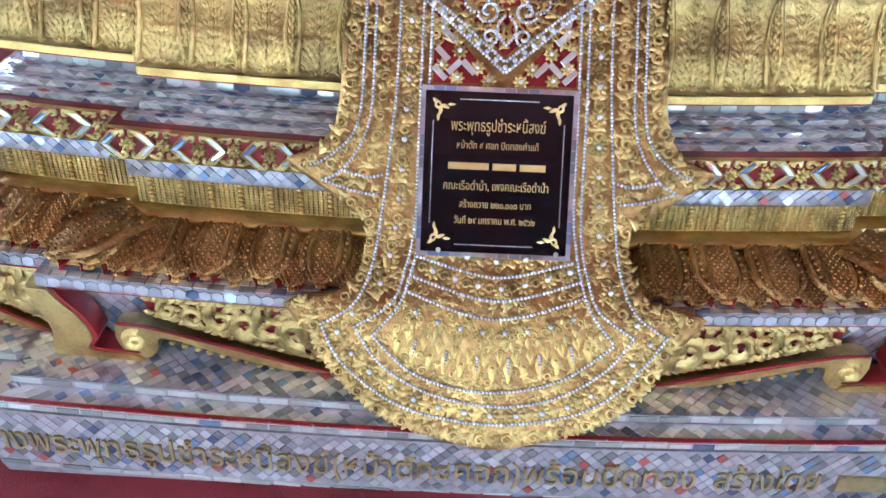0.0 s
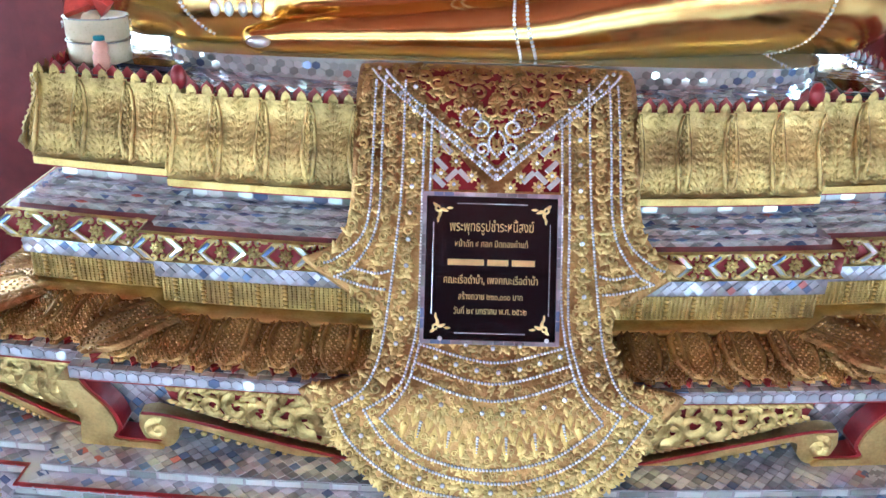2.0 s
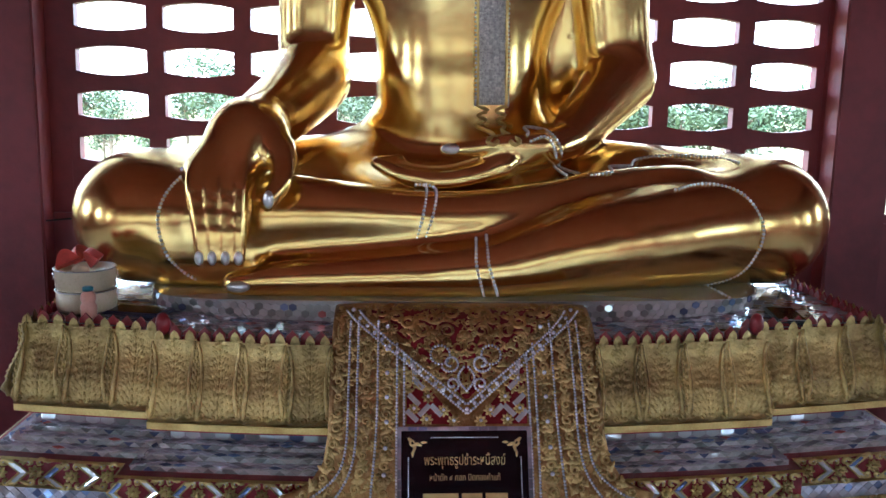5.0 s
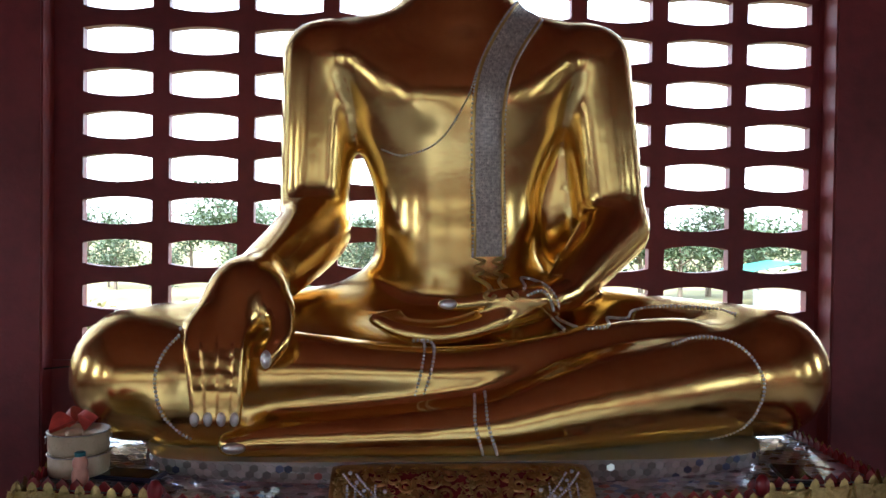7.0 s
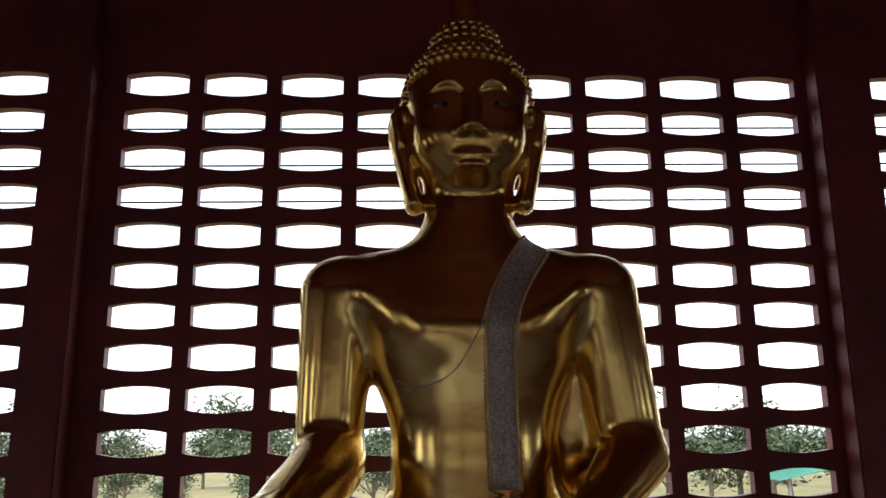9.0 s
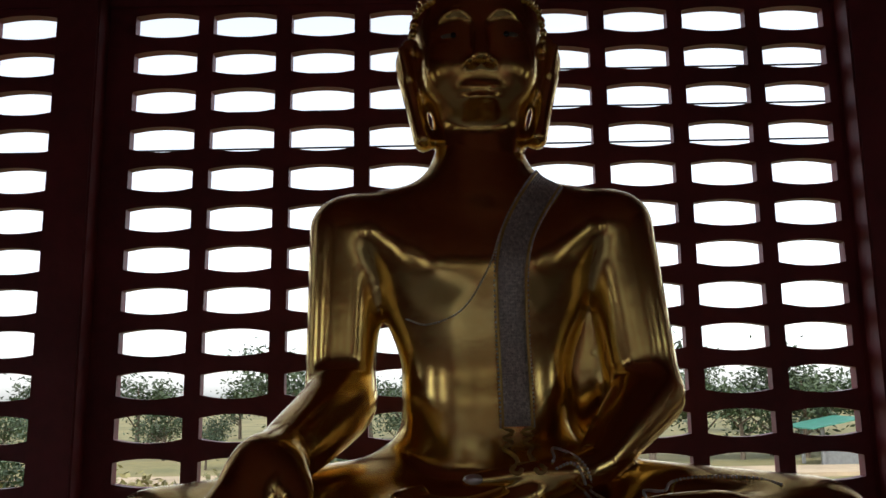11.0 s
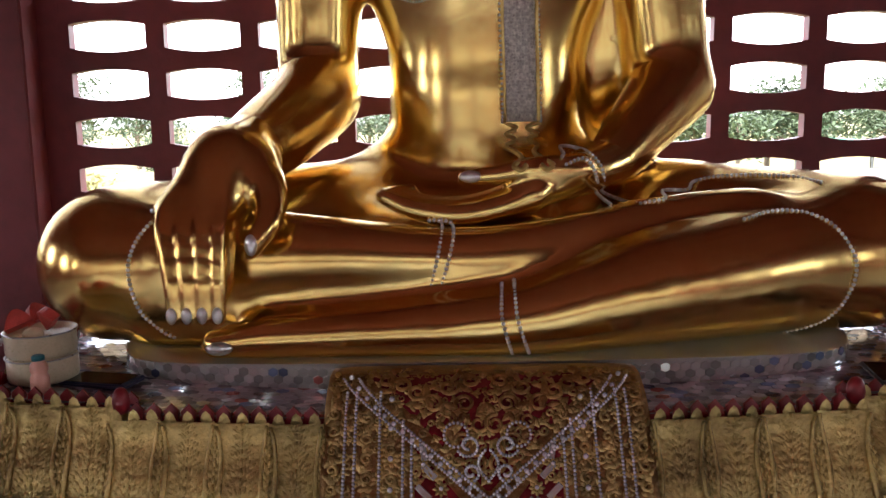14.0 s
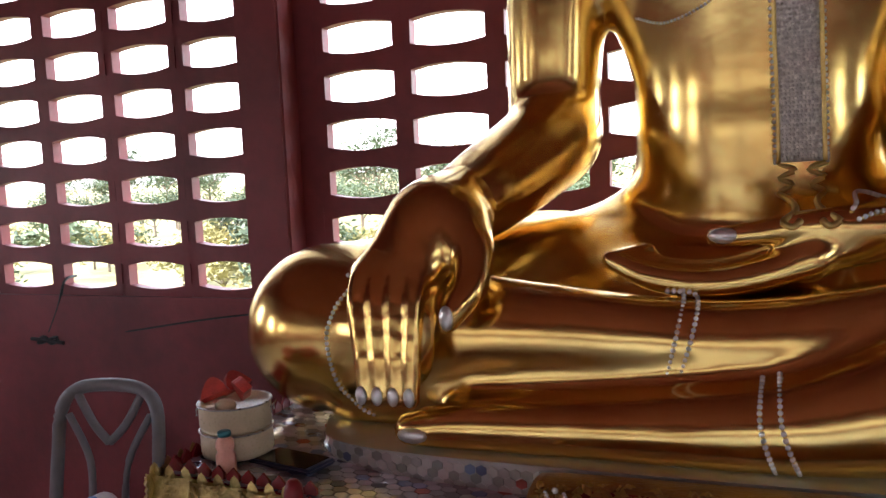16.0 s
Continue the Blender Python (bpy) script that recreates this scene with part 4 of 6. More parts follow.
for cx, sd in ((0.0, 1), (-0.07, -1)):
    for q in (-1, 1):
        tip, end, w2 = (cx + sd * 0.013, MZ), (cx - sd * 0.013, MZ + q * 0.026), 0.0058
        a, b = (tip[0] - w2, tip[1]), (tip[0] + w2, tip[1])
        c, d = (end[0] + w2, end[1]), (end[0] - w2, end[1])
        quad = [(*a, 0.006 + 0.002 * q), (*b, 0.0075), (*c, 0.0055 - 0.001 * q), (*d, 0.0065)]
        glass.append((quad, [(0, 1, 2, 3) if q > 0 else (3, 2, 1, 0)]))
        rim = [(a[0] - 0.003, a[1], 0.006), (d[0] - 0.003, d[1], 0.006), (d[0], d[1] + q * 0.003, 0.006), (c[0], c[1] + q * 0.003, 0.006), (c[0] + 0.003, c[1], 0.006), (b[0] + 0.003, b[1], 0.006)]
        gold.append(tube(rim, 0.0019, 5))
course = along_course(0.085, MW, 2.0)
repeat("gilt_motif", mesh_of("gilt_motif", *swap(join(*gold)), CARVED, True), course, 0.27)
repeat("mirror_motif", mesh_of("mirror_motif", *swap(join(*glass)), MIRROR_PALE), course, 0.27)
for z in (0.5475, 0.6115):
    band("gilt_edge", [(0.086, z - 0.003), (0.094, z), (0.086, z + 0.003)], CARVED, PED)

# ---- apron with scrolled feet ----
def slab_shape(outline, y0, y1):
    """A flat board cut to an outline in x and z."""
    n = len(outline)
    v = [(x, y0, z) for x, z in outline] + [(x, y1, z) for x, z in outline]
    f = [tuple(range(n)), tuple(range(2 * n - 1, n - 1, -1))] + [(i, n + i, n + (i + 1) % n, (i + 1) % n) for i in range(n)]
    return v, f


def outline2(points, n=5):
    return [(p.x, p.z) for p in spline([(x, 0, z) for x, z in points], n)]


def apron(side, x0, x1, y, name="apron"):
    """One half of the apron: a bowed foot at the outer end x0, a volute, and a beam that falls to x1, with leaf scrolls above."""
    A = new(name)
    A.parent = PED
    L = x1 - x0
    def X(t):
        return side * (x0 + t * L)
    def mir(m):
        v, f = m
        return (v, f) if side < 0 else (v, [q[::-1] for q in f])
    def S(x):
        return sag(x)
    def place(m):
        v, f = mir(m)
        return [(a, b, c + S(a)) for a, b, c in v], f
    foot = outline2([(0.0, 0.345), (0.03, 0.30), (0.055, 0.25), (0.05, 0.205), (0.07, 0.186), (0.30, 0.186), (0.315, 0.196), (0.28, 0.203), (0.16, 0.206), (0.175, 0.235), (0.15, 0.28), (0.09, 0.325), (0.07, 0.345)], 4)
    put("foot", *place(slab_shape([(X(a), b) for a, b in foot], y - 0.03, y + 0.02)), PANELGOLD, A)
    inner = outline2([(0.085, 0.345), (0.105, 0.325), (0.165, 0.28), (0.19, 0.235), (0.175, 0.21), (0.30, 0.207), (0.30, 0.203), (0.16, 0.203), (0.172, 0.235), (0.147, 0.28), (0.087, 0.325), (0.06, 0.345)], 4)
    put("red_edge", *place(slab_shape([(X(a), b) for a, b in inner], y - 0.024, y + 0.03)), REDPAINT, A)
    beam = outline2([(0.25, 0.268), (0.30, 0.276), (0.36, 0.268), (0.6, 0.232), (0.85, 0.196), (1.0, 0.18), (1.0, 0.162), (0.85, 0.177), (0.6, 0.213), (0.40, 0.246), (0.375, 0.215), (0.345, 0.193), (0.30, 0.19), (0.262, 0.21), (0.245, 0.24)], 4)
    put("beam", *place(slab_shape([(X(a), b) for a, b in beam], y - 0.022, y + 0.015)), PANELGOLD, A)
    rail = spline([(X(a), y - 0.024, b) for a, b in ((0.26, 0.274), (0.36, 0.271), (0.6, 0.238), (0.85, 0.20), (1.0, 0.183))], 5)
    put("red_edge", *place(tube(rail, 0.0035, 6)), REDPAINT, A)
    beads = [ball((X(t), y - 0.016, float(np.interp(t, [0.42, 0.6, 0.85, 1.0], [0.232, 0.205, 0.167, 0.155]))), 0.008, 6, 4, (1, 0.9, 0.7)) for t in np.linspace(0.42, 1.0, 16)]
    put("bead_row", *place(join(*beads)), PANELGOLD, A, "", True)
    v, f = curl(0, 0, 0.024, 0.012, 1.3, 1.2, 1, 0.011, 0.0, 18)
    put("volute", *place(([(X(0.305) + a * -side, y - 0.02 - c, 0.232 + b) for a, b, c in v], f)), PANELGOLD, A, "", True)
    leaf = []
    rng = random.Random(5)
    def height(t):
        return float(np.interp(t, [0.33, 0.45, 0.6, 1.0], [0.296, 0.274, 0.246, 0.19]))
    n = 8
    for i in range(n):
        t = 0.42 + 0.56 * i / (n - 1)
        low, top = height(t), 0.338
        mid, rad = (low + top) / 2, (top - low) * 0.34
        q = (1, -1)[i % 2]
        v, f = curl(0, 0, rad, 0.012, 1.05, 1.57 * q + 0.4, q, rad * 0.42, 0.0, 18)
        leaf.append(([(X(t) - side * a, y - 0.010 - c, mid + q * 0.1 * rad + b) for a, b, c in v], f if side < 0 else [g[::-1] for g in f]))
        for k in range(6):
            a = 6.283 * k / 6 + rng.uniform(-0.3, 0.3)
            v, f = lobe(0, 0, rad * 1.25, rad * 0.62, 0.010, a + 1.1 * q)
            leaf.append(([(X(t) + 0.9 * rad * math.cos(a) + a2, y - 0.007 - c, min(max(mid + 1.0 * rad * math.sin(a), low + 0.006), top - 0.006) + b) for a2, b, c in v], f))
    for t in np.linspace(0.36, 0.99, 26):
        v, f = lobe(0, 0, 0.03, 0.014, 0.009, side * 1.3 + rng.uniform(-0.4, 0.4))
        leaf.append(([(X(t) + a, y - 0.008 - q, 0.330 + b) for a, b, q in v], f))
        leaf.append(([(X(t) + a, y - 0.008 - q, height(t) + 0.007 + b) for a, b, q in v], f))
    put("leaf_scroll", *place(join(*leaf)), PANELGOLD, A, "", True)
    ground = [(0.33, 0.338), (1.0, 0.342), (1.0, 0.185), (0.72, 0.222), (0.60, 0.242), (0.45, 0.268), (0.36, 0.288)]
    put("red_ground", *place(slab_shape([(X(a), b) for a, b in ground], y - 0.002, y + 0.012)), REDPAINT, A)
    put("red_edge", *place(slab_shape([(X(0.05), 0.337), (X(1.0), 0.337), (X(1.0), 0.3445), (X(0.05), 0.3445)], y - 0.016, y + 0.02)), REDPAINT, A)
    return A


for s in (-1, 1):
    apron(s, 0.90, 0.27, YF - 0.245)
    apron(s, 1.215, 0.885, YF + YB2 - 0.245)

# ---- ornament on the draped panel ----
def bead_line(points, step=0.0072, r=0.0038):
    """Rhinestones set in a row along points (x, s) of the panel."""
    P = [Vector((x, s, 0)) for x, s in points]
    L = np.concatenate([[0], np.cumsum([(b - a).length for a, b in zip(P, P[1:])])])
    out = []
    for d in np.arange(0, L[-1], step):
        x, s = float(np.interp(d, L, [p.x for p in P])), float(np.interp(d, L, [p.y for p in P]))
        out.append(ball(tuple(on_panel(x, s, 0.0085)), r, 5, 4))
    return join(*out)


def line_z(points, n=6):
    """A smooth line on the panel through (x, height) points."""
    return [(p.x, s_of_z(p.y)) for p in spline([(x, z, 0) for x, z in points], n)]


HALF = [
    [(0.264, 0.93), (0.264, 0.80), (0.266, 0.70), (0.285, 0.645), (0.335, 0.606), (0.36, 0.597)],
    [(0.245, 0.93), (0.245, 0.80), (0.246, 0.70), (0.262, 0.64), (0.30, 0.59), (0.335, 0.572)],
    [(0.335, 0.572), (0.27, 0.555), (0.225, 0.55)],
    [(0.30, 0.59), (0.25, 0.58), (0.222, 0.585)],
    [(0.20, 0.93), (0.20, 0.75), (0.21, 0.62), (0.222, 0.513), (0.235, 0.435), (0.265, 0.384), (0.325, 0.350)],
    [(0.156, 0.89), (0.156, 0.75), (0.156, 0.55), (0.16, 0.48), (0.172, 0.432), (0.195, 0.387), (0.262, 0.348)],
    [(0.140, 0.87), (0.140, 0.75), (0.141, 0.55), (0.150, 0.47), (0.160, 0.43), (0.18, 0.385), (0.228, 0.334)],
    [(0.275, 0.945), (0.15, 0.865), (0.0, 0.758)],
    [(0.245, 0.945), (0.14, 0.873), (0.0, 0.775)],
]
LINES = [[(s * x, z) for x, z in l] for s in (-1, 1) for l in HALF]
LINES += [
    [(-0.325, 0.350), (-0.285, 0.285), (-0.185, 0.222), (-0.07, 0.196), (0.04, 0.193), (0.165, 0.216), (0.255, 0.267), (0.325, 0.350)],
    [(-0.262, 0.348), (-0.207, 0.281), (-0.105, 0.236), (0.02, 0.222), (0.13, 0.243), (0.215, 0.29), (0.262, 0.348)],
    [(-0.228, 0.334), (-0.157, 0.275), (-0.06, 0.248), (0.04, 0.248), (0.14, 0.274), (0.228, 0.334)],
    [(-0.150, 0.452), (0, 0.427), (0.150, 0.452)],
    [(-0.160, 0.425), (0, 0.396), (0.160, 0.425)],
    [(-0.168, 0.405), (0, 0.369), (0.168, 0.405)],
]
for l in LINES:
    ob = put("rhinestone_trim", *bead_line(line_z(l)), CRYSTAL, PANEL, "", True)
    ob["kind"] = "stuff"


GEM = mesh_of("gem", *ball((0, 0, 0.009), 0.0055, 8, 5), CRYSTAL, True)


STUCK = []


def stick(name, mesh, x, s, h=0.004, turn=0.0, scale=1.0):
    ob = new(name, mesh)
    ob.parent = PANEL
    STUCK.append((x, s))
    ob.matrix_basis = frame_at(x, s, h, turn) @ Matrix.Scale(scale, 4)
    if name == "rosette":
        new("gem", GEM).parent = ob
    return ob


ROSE = mesh_of("rosette", *flower(0, 0, 0.019, 0.007, 8), PANELGOLD, True)
LEAF = mesh_of("carved_leaf", *join(lobe(0, 0, 0.032, 0.018, 0.008, 0.3), lobe(0.009, 0.004, 0.022, 0.011, 0.006, -0.8), lobe(-0.009, 0.002, 0.022, 0.011, 0.006, 1.2)), PANELGOLD, True)
SCROLL = mesh_of("carved_scroll", *join(curl(0, 0, 0.011, 0.007, 1.2, 0, 1, 0.0045), lobe(0.014, 0.008, 0.022, 0.010, 0.006, -0.6)), PANELGOLD, True)


def both(fn):
    for s in (-1, 1):
        fn(s)


def column(x_of, z0, z1, step, kinds, turn=0.0):
    """Ornaments down both borders; x_of gives their place across for a height."""
    s0, s1 = s_of_z(z0), s_of_z(z1)
    n = int((s1 - s0) / step)
    for i in range(n + 1):
        s = s0 + (s1 - s0) * i / n
        z = at_s(s)[1]
        for sd in (-1, 1):
            k = kinds[i % len(kinds)]
            stick(k[0], k[1], sd * x_of(z), s, 0.004, sd * (turn + 40 * ((i * 3) % 5 - 2)) if k[1] is not ROSE else 0)


def xmid(z):
    return float(np.interp(-z, [-0.93, -0.75, -0.62, -0.5, -0.43, -0.39, -0.365], [0.178, 0.178, 0.184, 0.192, 0.206, 0.23, 0.275]))


column(xmid, 0.92, 0.37, 0.0185, (("rosette", ROSE), ("carved_leaf", LEAF), ("carved_scroll", SCROLL)))
column(lambda z: float(np.interp(-z, [-0.93, -0.72, -0.64, -0.60], [0.285, 0.287, 0.315, 0.37])), 0.935, 0.61, 0.017, (("carved_leaf", LEAF), ("carved_scroll", SCROLL)), 90)
column(lambda z: float(np.interp(-z, [-0.93, -0.72, -0.64, -0.58], [0.222, 0.224, 0.236, 0.262])), 0.93, 0.57, 0.018, (("carved_leaf", LEAF), ("carved_scroll", SCROLL)))
column(lambda z: float(np.interp(-z, [-0.585, -0.54, -0.50, -0.43, -0.395, -0.38], [0.32, 0.285, 0.24, 0.245, 0.28, 0.35])), 0.60, 0.38, 0.017, (("carved_scroll", SCROLL), ("carved_leaf", LEAF)), 60)


def arc(points, step, kinds, h=0.004):
    P = [Vector((x, s, 0)) for x, s in line_z(points, 8)]
    L = np.concatenate([[0], np.cumsum([(b - a).length for a, b in zip(P, P[1:])])])
    n = max(2, int(L[-1] / step))
    for i in range(n):
        d = (i + 0.5) * L[-1] / n
        x, s = float(np.interp(d, L, [p.x for p in P])), float(np.interp(d, L, [p.y for p in P]))
        e = 0.004
        tx = float(np.interp(d + e, L, [p.x for p in P]) - np.interp(d - e, L, [p.x for p in P]))
        ts = float(np.interp(d + e, L, [p.y for p in P]) - np.interp(d - e, L, [p.y for p in P]))
        ang = math.degrees(math.atan2(-ts, tx))
        nm, me, extra = kinds[i % len(kinds)]
        stick(nm, me, x, s, h, ang + extra)


arc([(-0.345, 0.37), (-0.315, 0.295), (-0.205, 0.205), (-0.07, 0.168), (0.04, 0.165), (0.18, 0.195), (0.285, 0.26), (0.345, 0.37)], 0.017, (("carved_leaf", LEAF, 150), ("carved_scroll", SCROLL, 20), ("carved_leaf", LEAF, 200)))
arc([(-0.30, 0.348), (-0.245, 0.282), (-0.145, 0.229), (-0.03, 0.209), (0.06, 0.21), (0.15, 0.229), (0.24, 0.282), (0.30, 0.348)], 0.024, (("rosette", ROSE, 0), ("carved_leaf", LEAF, 90)))
arc([(-0.15, 0.44), (0, 0.412), (0.15, 0.44)], 0.022, (("carved_scroll", SCROLL, 0), ("rosette", ROSE, 0)))
arc([(-0.125, 0.465), (0, 0.448), (0.125, 0.465)], 0.026, (("rosette", ROSE, 0), ("carved_leaf", LEAF, 0)))

# rows of hanging lotus buds above the lowest arc
BUD = mesh_of("hanging_bud", *join(lobe(0, -0.02, 0.062, 0.02, 0.009, math.pi), lobe(-0.012, 0.006, 0.035, 0.013, 0.007, math.pi - 0.25), lobe(0.012, 0.006, 0.035, 0.013, 0.007, math.pi + 0.25), ball((0, -0.012, 0.008), 0.004, 6, 4)), GILT, True)
TOPBUD = mesh_of("scallop_leaf", *join(flower(0, 0, 0.014, 0.007, 6), curl(-0.012, -0.010, 0.008, 0.006, 1, 0.5, 1, 0.0035), curl(0.012, -0.010, 0.008, 0.006, 1, 2.6, -1, 0.0035), lobe(0, -0.024, 0.026, 0.013, 0.007, math.pi)), PANELGOLD, True)
SPARK = mesh_of("rhinestone_drop", *join(*[ball((0, -0.006 * k, 0.011), 0.0042 * (1 - 0.1 * k), 5, 4) for k in range(6)]), CRYSTAL, True)
for i in range(13):
    u = i - 6
    x = 0.029 * u
    z = 0.30 + 0.0011 * u * u
    stick("hanging_bud", BUD, x, s_of_z(z - 0.004), 0.003, 2.6 * u)
    if i % 2:
        stick("rhinestone_drop", SPARK, x, s_of_z(z + 0.002), 0.004, 2.6 * u)
for i in range(8):
    u = i - 3.5
    stick("scallop_leaf", TOPBUD, 0.042 * u, s_of_z(0.348 + 0.0022 * u * u), 0.003, 3.5 * u)
    stick("gem", GEM, 0.042 * u, s_of_z(0.348 + 0.0022 * u * u), 0.004)

# triangle with scrolls over red, and the crossed mirror strips below it
n = 22
v, f = [], []
for k in range(n + 1):
    t = k / n
    s = s_of_z(0.787) + (0.085 - s_of_z(0.787)) * t
    hw = 0.004 + 0.232 * t
    for i in range(n + 1):
        v.append(tuple(on_panel((2 * i / n - 1) * hw, s, 0.0055)))
f = [(k * (n + 1) + i, k * (n + 1) + i + 1, (k + 1) * (n + 1) + i + 1, (k + 1) * (n + 1) + i) for k in range(n) for i in range(n)]
put("red_triangle", v, f, REDPAINT, PANEL, "red lacquered ground")
# darker gilding: the panel top's dull, reddish reflections put into the colour
BIG = mesh_of("gold_scroll", *join(curl(0, 0, 0.019, 0.008, 1.4, 0, 1, 0.0048, 0, 20), lobe(0.028, 0.012, 0.04, 0.018, 0.008, -0.7), lobe(0.02, -0.022, 0.035, 0.014, 0.008, -2.2)), CARVED_DARK, True)
BIGM = mesh_of("gold_scroll", *join(curl(0, 0, 0.019, 0.008, 1.4, math.pi, -1, 0.0048, 0, 20), lobe(-0.028, 0.012, 0.04, 0.018, 0.008, 0.7), lobe(-0.02, -0.022, 0.035, 0.014, 0.008, 2.2)), CARVED_DARK, True)
for x, z, t in ((0.045, 0.858, 10), (0.10, 0.915, 40), (0.04, 0.915, -30), (0.16, 0.938, 20), (0.02, 0.825, 60), (0.075, 0.89, 120), (0.015, 0.885, 80), (0.13, 0.93, 200), (0.07, 0.935, 160), (0.19, 0.944, 90), (0.03, 0.942, 30)):
    stick("gold_scroll", BIG, x, s_of_z(z), 0.006, t)
    stick("gold_scroll", BIGM, -x, s_of_z(z), 0.006, -t)
ring = []
for s in (-1, 1):
    for cx, cz, rr, st, tn in ((0.035, 0.852, 0.022, 0.5, 1.2), (0.032, 0.812, 0.016, 2.0, 1.1)):
        m = int(tn * 6.283 * rr / 0.0062)
        for k in range(m):
            a, r2 = st + tn * 6.283 * k / m, rr * (1 - 0.7 * k / m)
            ring.append(ball(tuple(on_panel(s * (cx + r2 * math.cos(a)), s_of_z(cz) + r2 * math.sin(a), 0.0165)), 0.0036, 5, 4))
    for k in range(16):
        q = k / 15
        ring.append(ball(tuple(on_panel(s * 0.26 * q, s_of_z(0.7665 + 0.18 * q), 0.010)), 0.0055, 6, 4))
    for a in range(20):
        t = s_of_z(0.868)
        ring.append(ball(tuple(on_panel(s * 0.058 + 0.022 * math.cos(a * 0.35), t + 0.022 * math.sin(a * 0.35), 0.015)), 0.0036, 5, 4))
    for a in range(12):
        ring.append(ball(tuple(on_panel(s * 0.018 * math.sin(a * 0.26), s_of_z(0.80) - 0.005 * a, 0.014)), 0.0036, 5, 4))
ob = put("rhinestone_trim", *join(*ring), CRYSTAL, PANEL, "", True)
ob["kind"] = "stuff"
for s in (-1, 1):
    v, f = [], []
    for k in range(9):
        t = k / 8
        z = 0.865 - 0.125 * t
        inner = max(0.02, 0.125 * ((z - 0.745) / 0.12) + 0.02)
        a, b = min(inner, 0.132), 0.134
        for i in range(7):
            v.append(tuple(on_panel(s * (a + (b - a) * i / 6), s_of_z(z), 0.0052)))
    for k in range(8):
        for i in range(6):
            q = (k * 7 + i, (k + 1) * 7 + i, (k + 1) * 7 + i + 1, k * 7 + i + 1)
            f.append(q if s > 0 else q[::-1])
    put("red_field", v, f, REDPAINT, PANEL, "red lacquered ground")
    for x, z, turn in ((0.118, 0.845, 80), (0.108, 0.815, 45), (0.095, 0.765, -45), (0.118, 0.785, 45), (0.068, 0.765, 45), (0.122, 0.755, 45)):
        strip = bevel_box(-0.017, 0.017, -0.006, 0.006, 0.0, 0.004, 0.001, 1)
        ob = part("mirror_strip", strip, MIRROR_PALE, PANEL)
        ob.matrix_basis = frame_at(s * x, s_of_z(z), 0.006, s * turn)
    for x, z in ((0.118, 0.825), (0.086, 0.79), (0.052, 0.765), (0.118, 0.768), (0.09, 0.748), (0.03, 0.745)):
        stick("rosette", ROSE, s * x, s_of_z(z), 0.006, 0, 0.8)

# small carved leaves fill the ground between the ornaments
fill = random.Random(9)
count = 0
for _ in range(20000):
    z = fill.choice((fill.uniform(0.165, 0.46), fill.uniform(0.165, 0.46), fill.uniform(0.80, 0.952), fill.uniform(0.46, 0.93)))
    s = s_of_z(z) if fill.random() < 0.93 else fill.uniform(0.06, 0.16)
    w = width_s(s) - 0.014
    x = fill.uniform(-w, w)
    if (abs(x) < 0.15 and 0.455 < z < 0.80) or any((x - a) ** 2 + (s - b) ** 2 < 0.0135 ** 2 for a, b in STUCK):
        continue
    stick(*fill.choice((("carved_leaf", LEAF), ("carved_leaf", LEAF), ("carved_scroll", SCROLL))), x, s, 0.0055 if z > 0.79 else 0.003, fill.uniform(0, 360), fill.uniform(0.55, 0.9))
    count += 1
    if count == 800:
        break

# ---- plaque details ----
def bar_mesh(x0, x1, y0, y1, z=0.0062, t=0.0008):
    return box_v(x0, x1, y0, y1, z, z + t), BOXF


for x0, x1, y0, y1 in ((-0.146, 0.146, PH, PH + 0.009), (-0.146, 0.146, -PH - 0.009, -PH), (-0.146, -0.1375, -PH, PH), (0.1375, 0.146, -PH, PH)):
    w, h = x1 - x0, y1 - y0
    lngth, wide = max(w, h), min(w, h)
    def edge_at(u, q, lift, x0=x0, y0=y0, w=w, h=h):
        return (x0 + u, y0 + q, 0.004 + lift) if w > h else (x0 + w - q, y0 + u, 0.004 + lift)
    put("mirror_edging", *join(bar_mesh(x0, x1, y0, y1, -0.012, 0.016), chips(edge_at, lngth, wide, 0.022, wide, "rect", 2.0)), MIRROR, PLQ)
for sx in (-1, 1):
    for sy in (-1, 1):
        m = join(curl(0, 0, 0.008, 0.0008, 1.1, 0, 1, 0.003), lobe(0.012, 0.004, 0.02, 0.008, 0.0008, -1.2), lobe(0.004, 0.012, 0.02, 0.008, 0.0008, 0.2), lobe(0.024, 0.0, 0.016, 0.006, 0.0008, -1.6), lobe(0.0, 0.024, 0.016, 0.006, 0.0008, 0.0), lobe(-0.006, -0.006, 0.014, 0.008, 0.0008, 2.3))
        v = [(sx * (0.113 - x), sy * (PH - 0.025 - y), 0.0062 + z) for x, y, z in m[0]]
        put("corner_ornament", v, [q[::-1] for q in m[1]] if sx * sy < 0 else m[1], LETTER, PLQ)
rows = []
for sx in (-1, 1):
    rows += [ball((sx * 0.122, y, 0.007), 0.0016, 5, 3) for y in np.arange(-PH + 0.055, PH - 0.055, 0.004)]
    rows += [ball((x, sx * (PH - 0.015), 0.007), 0.0016, 5, 3) for x in np.arange(-0.072, 0.073, 0.004)]
ob = put("rhinestone_trim", *join(*rows), CRYSTAL, PLQ)
ob["kind"] = "stuff"


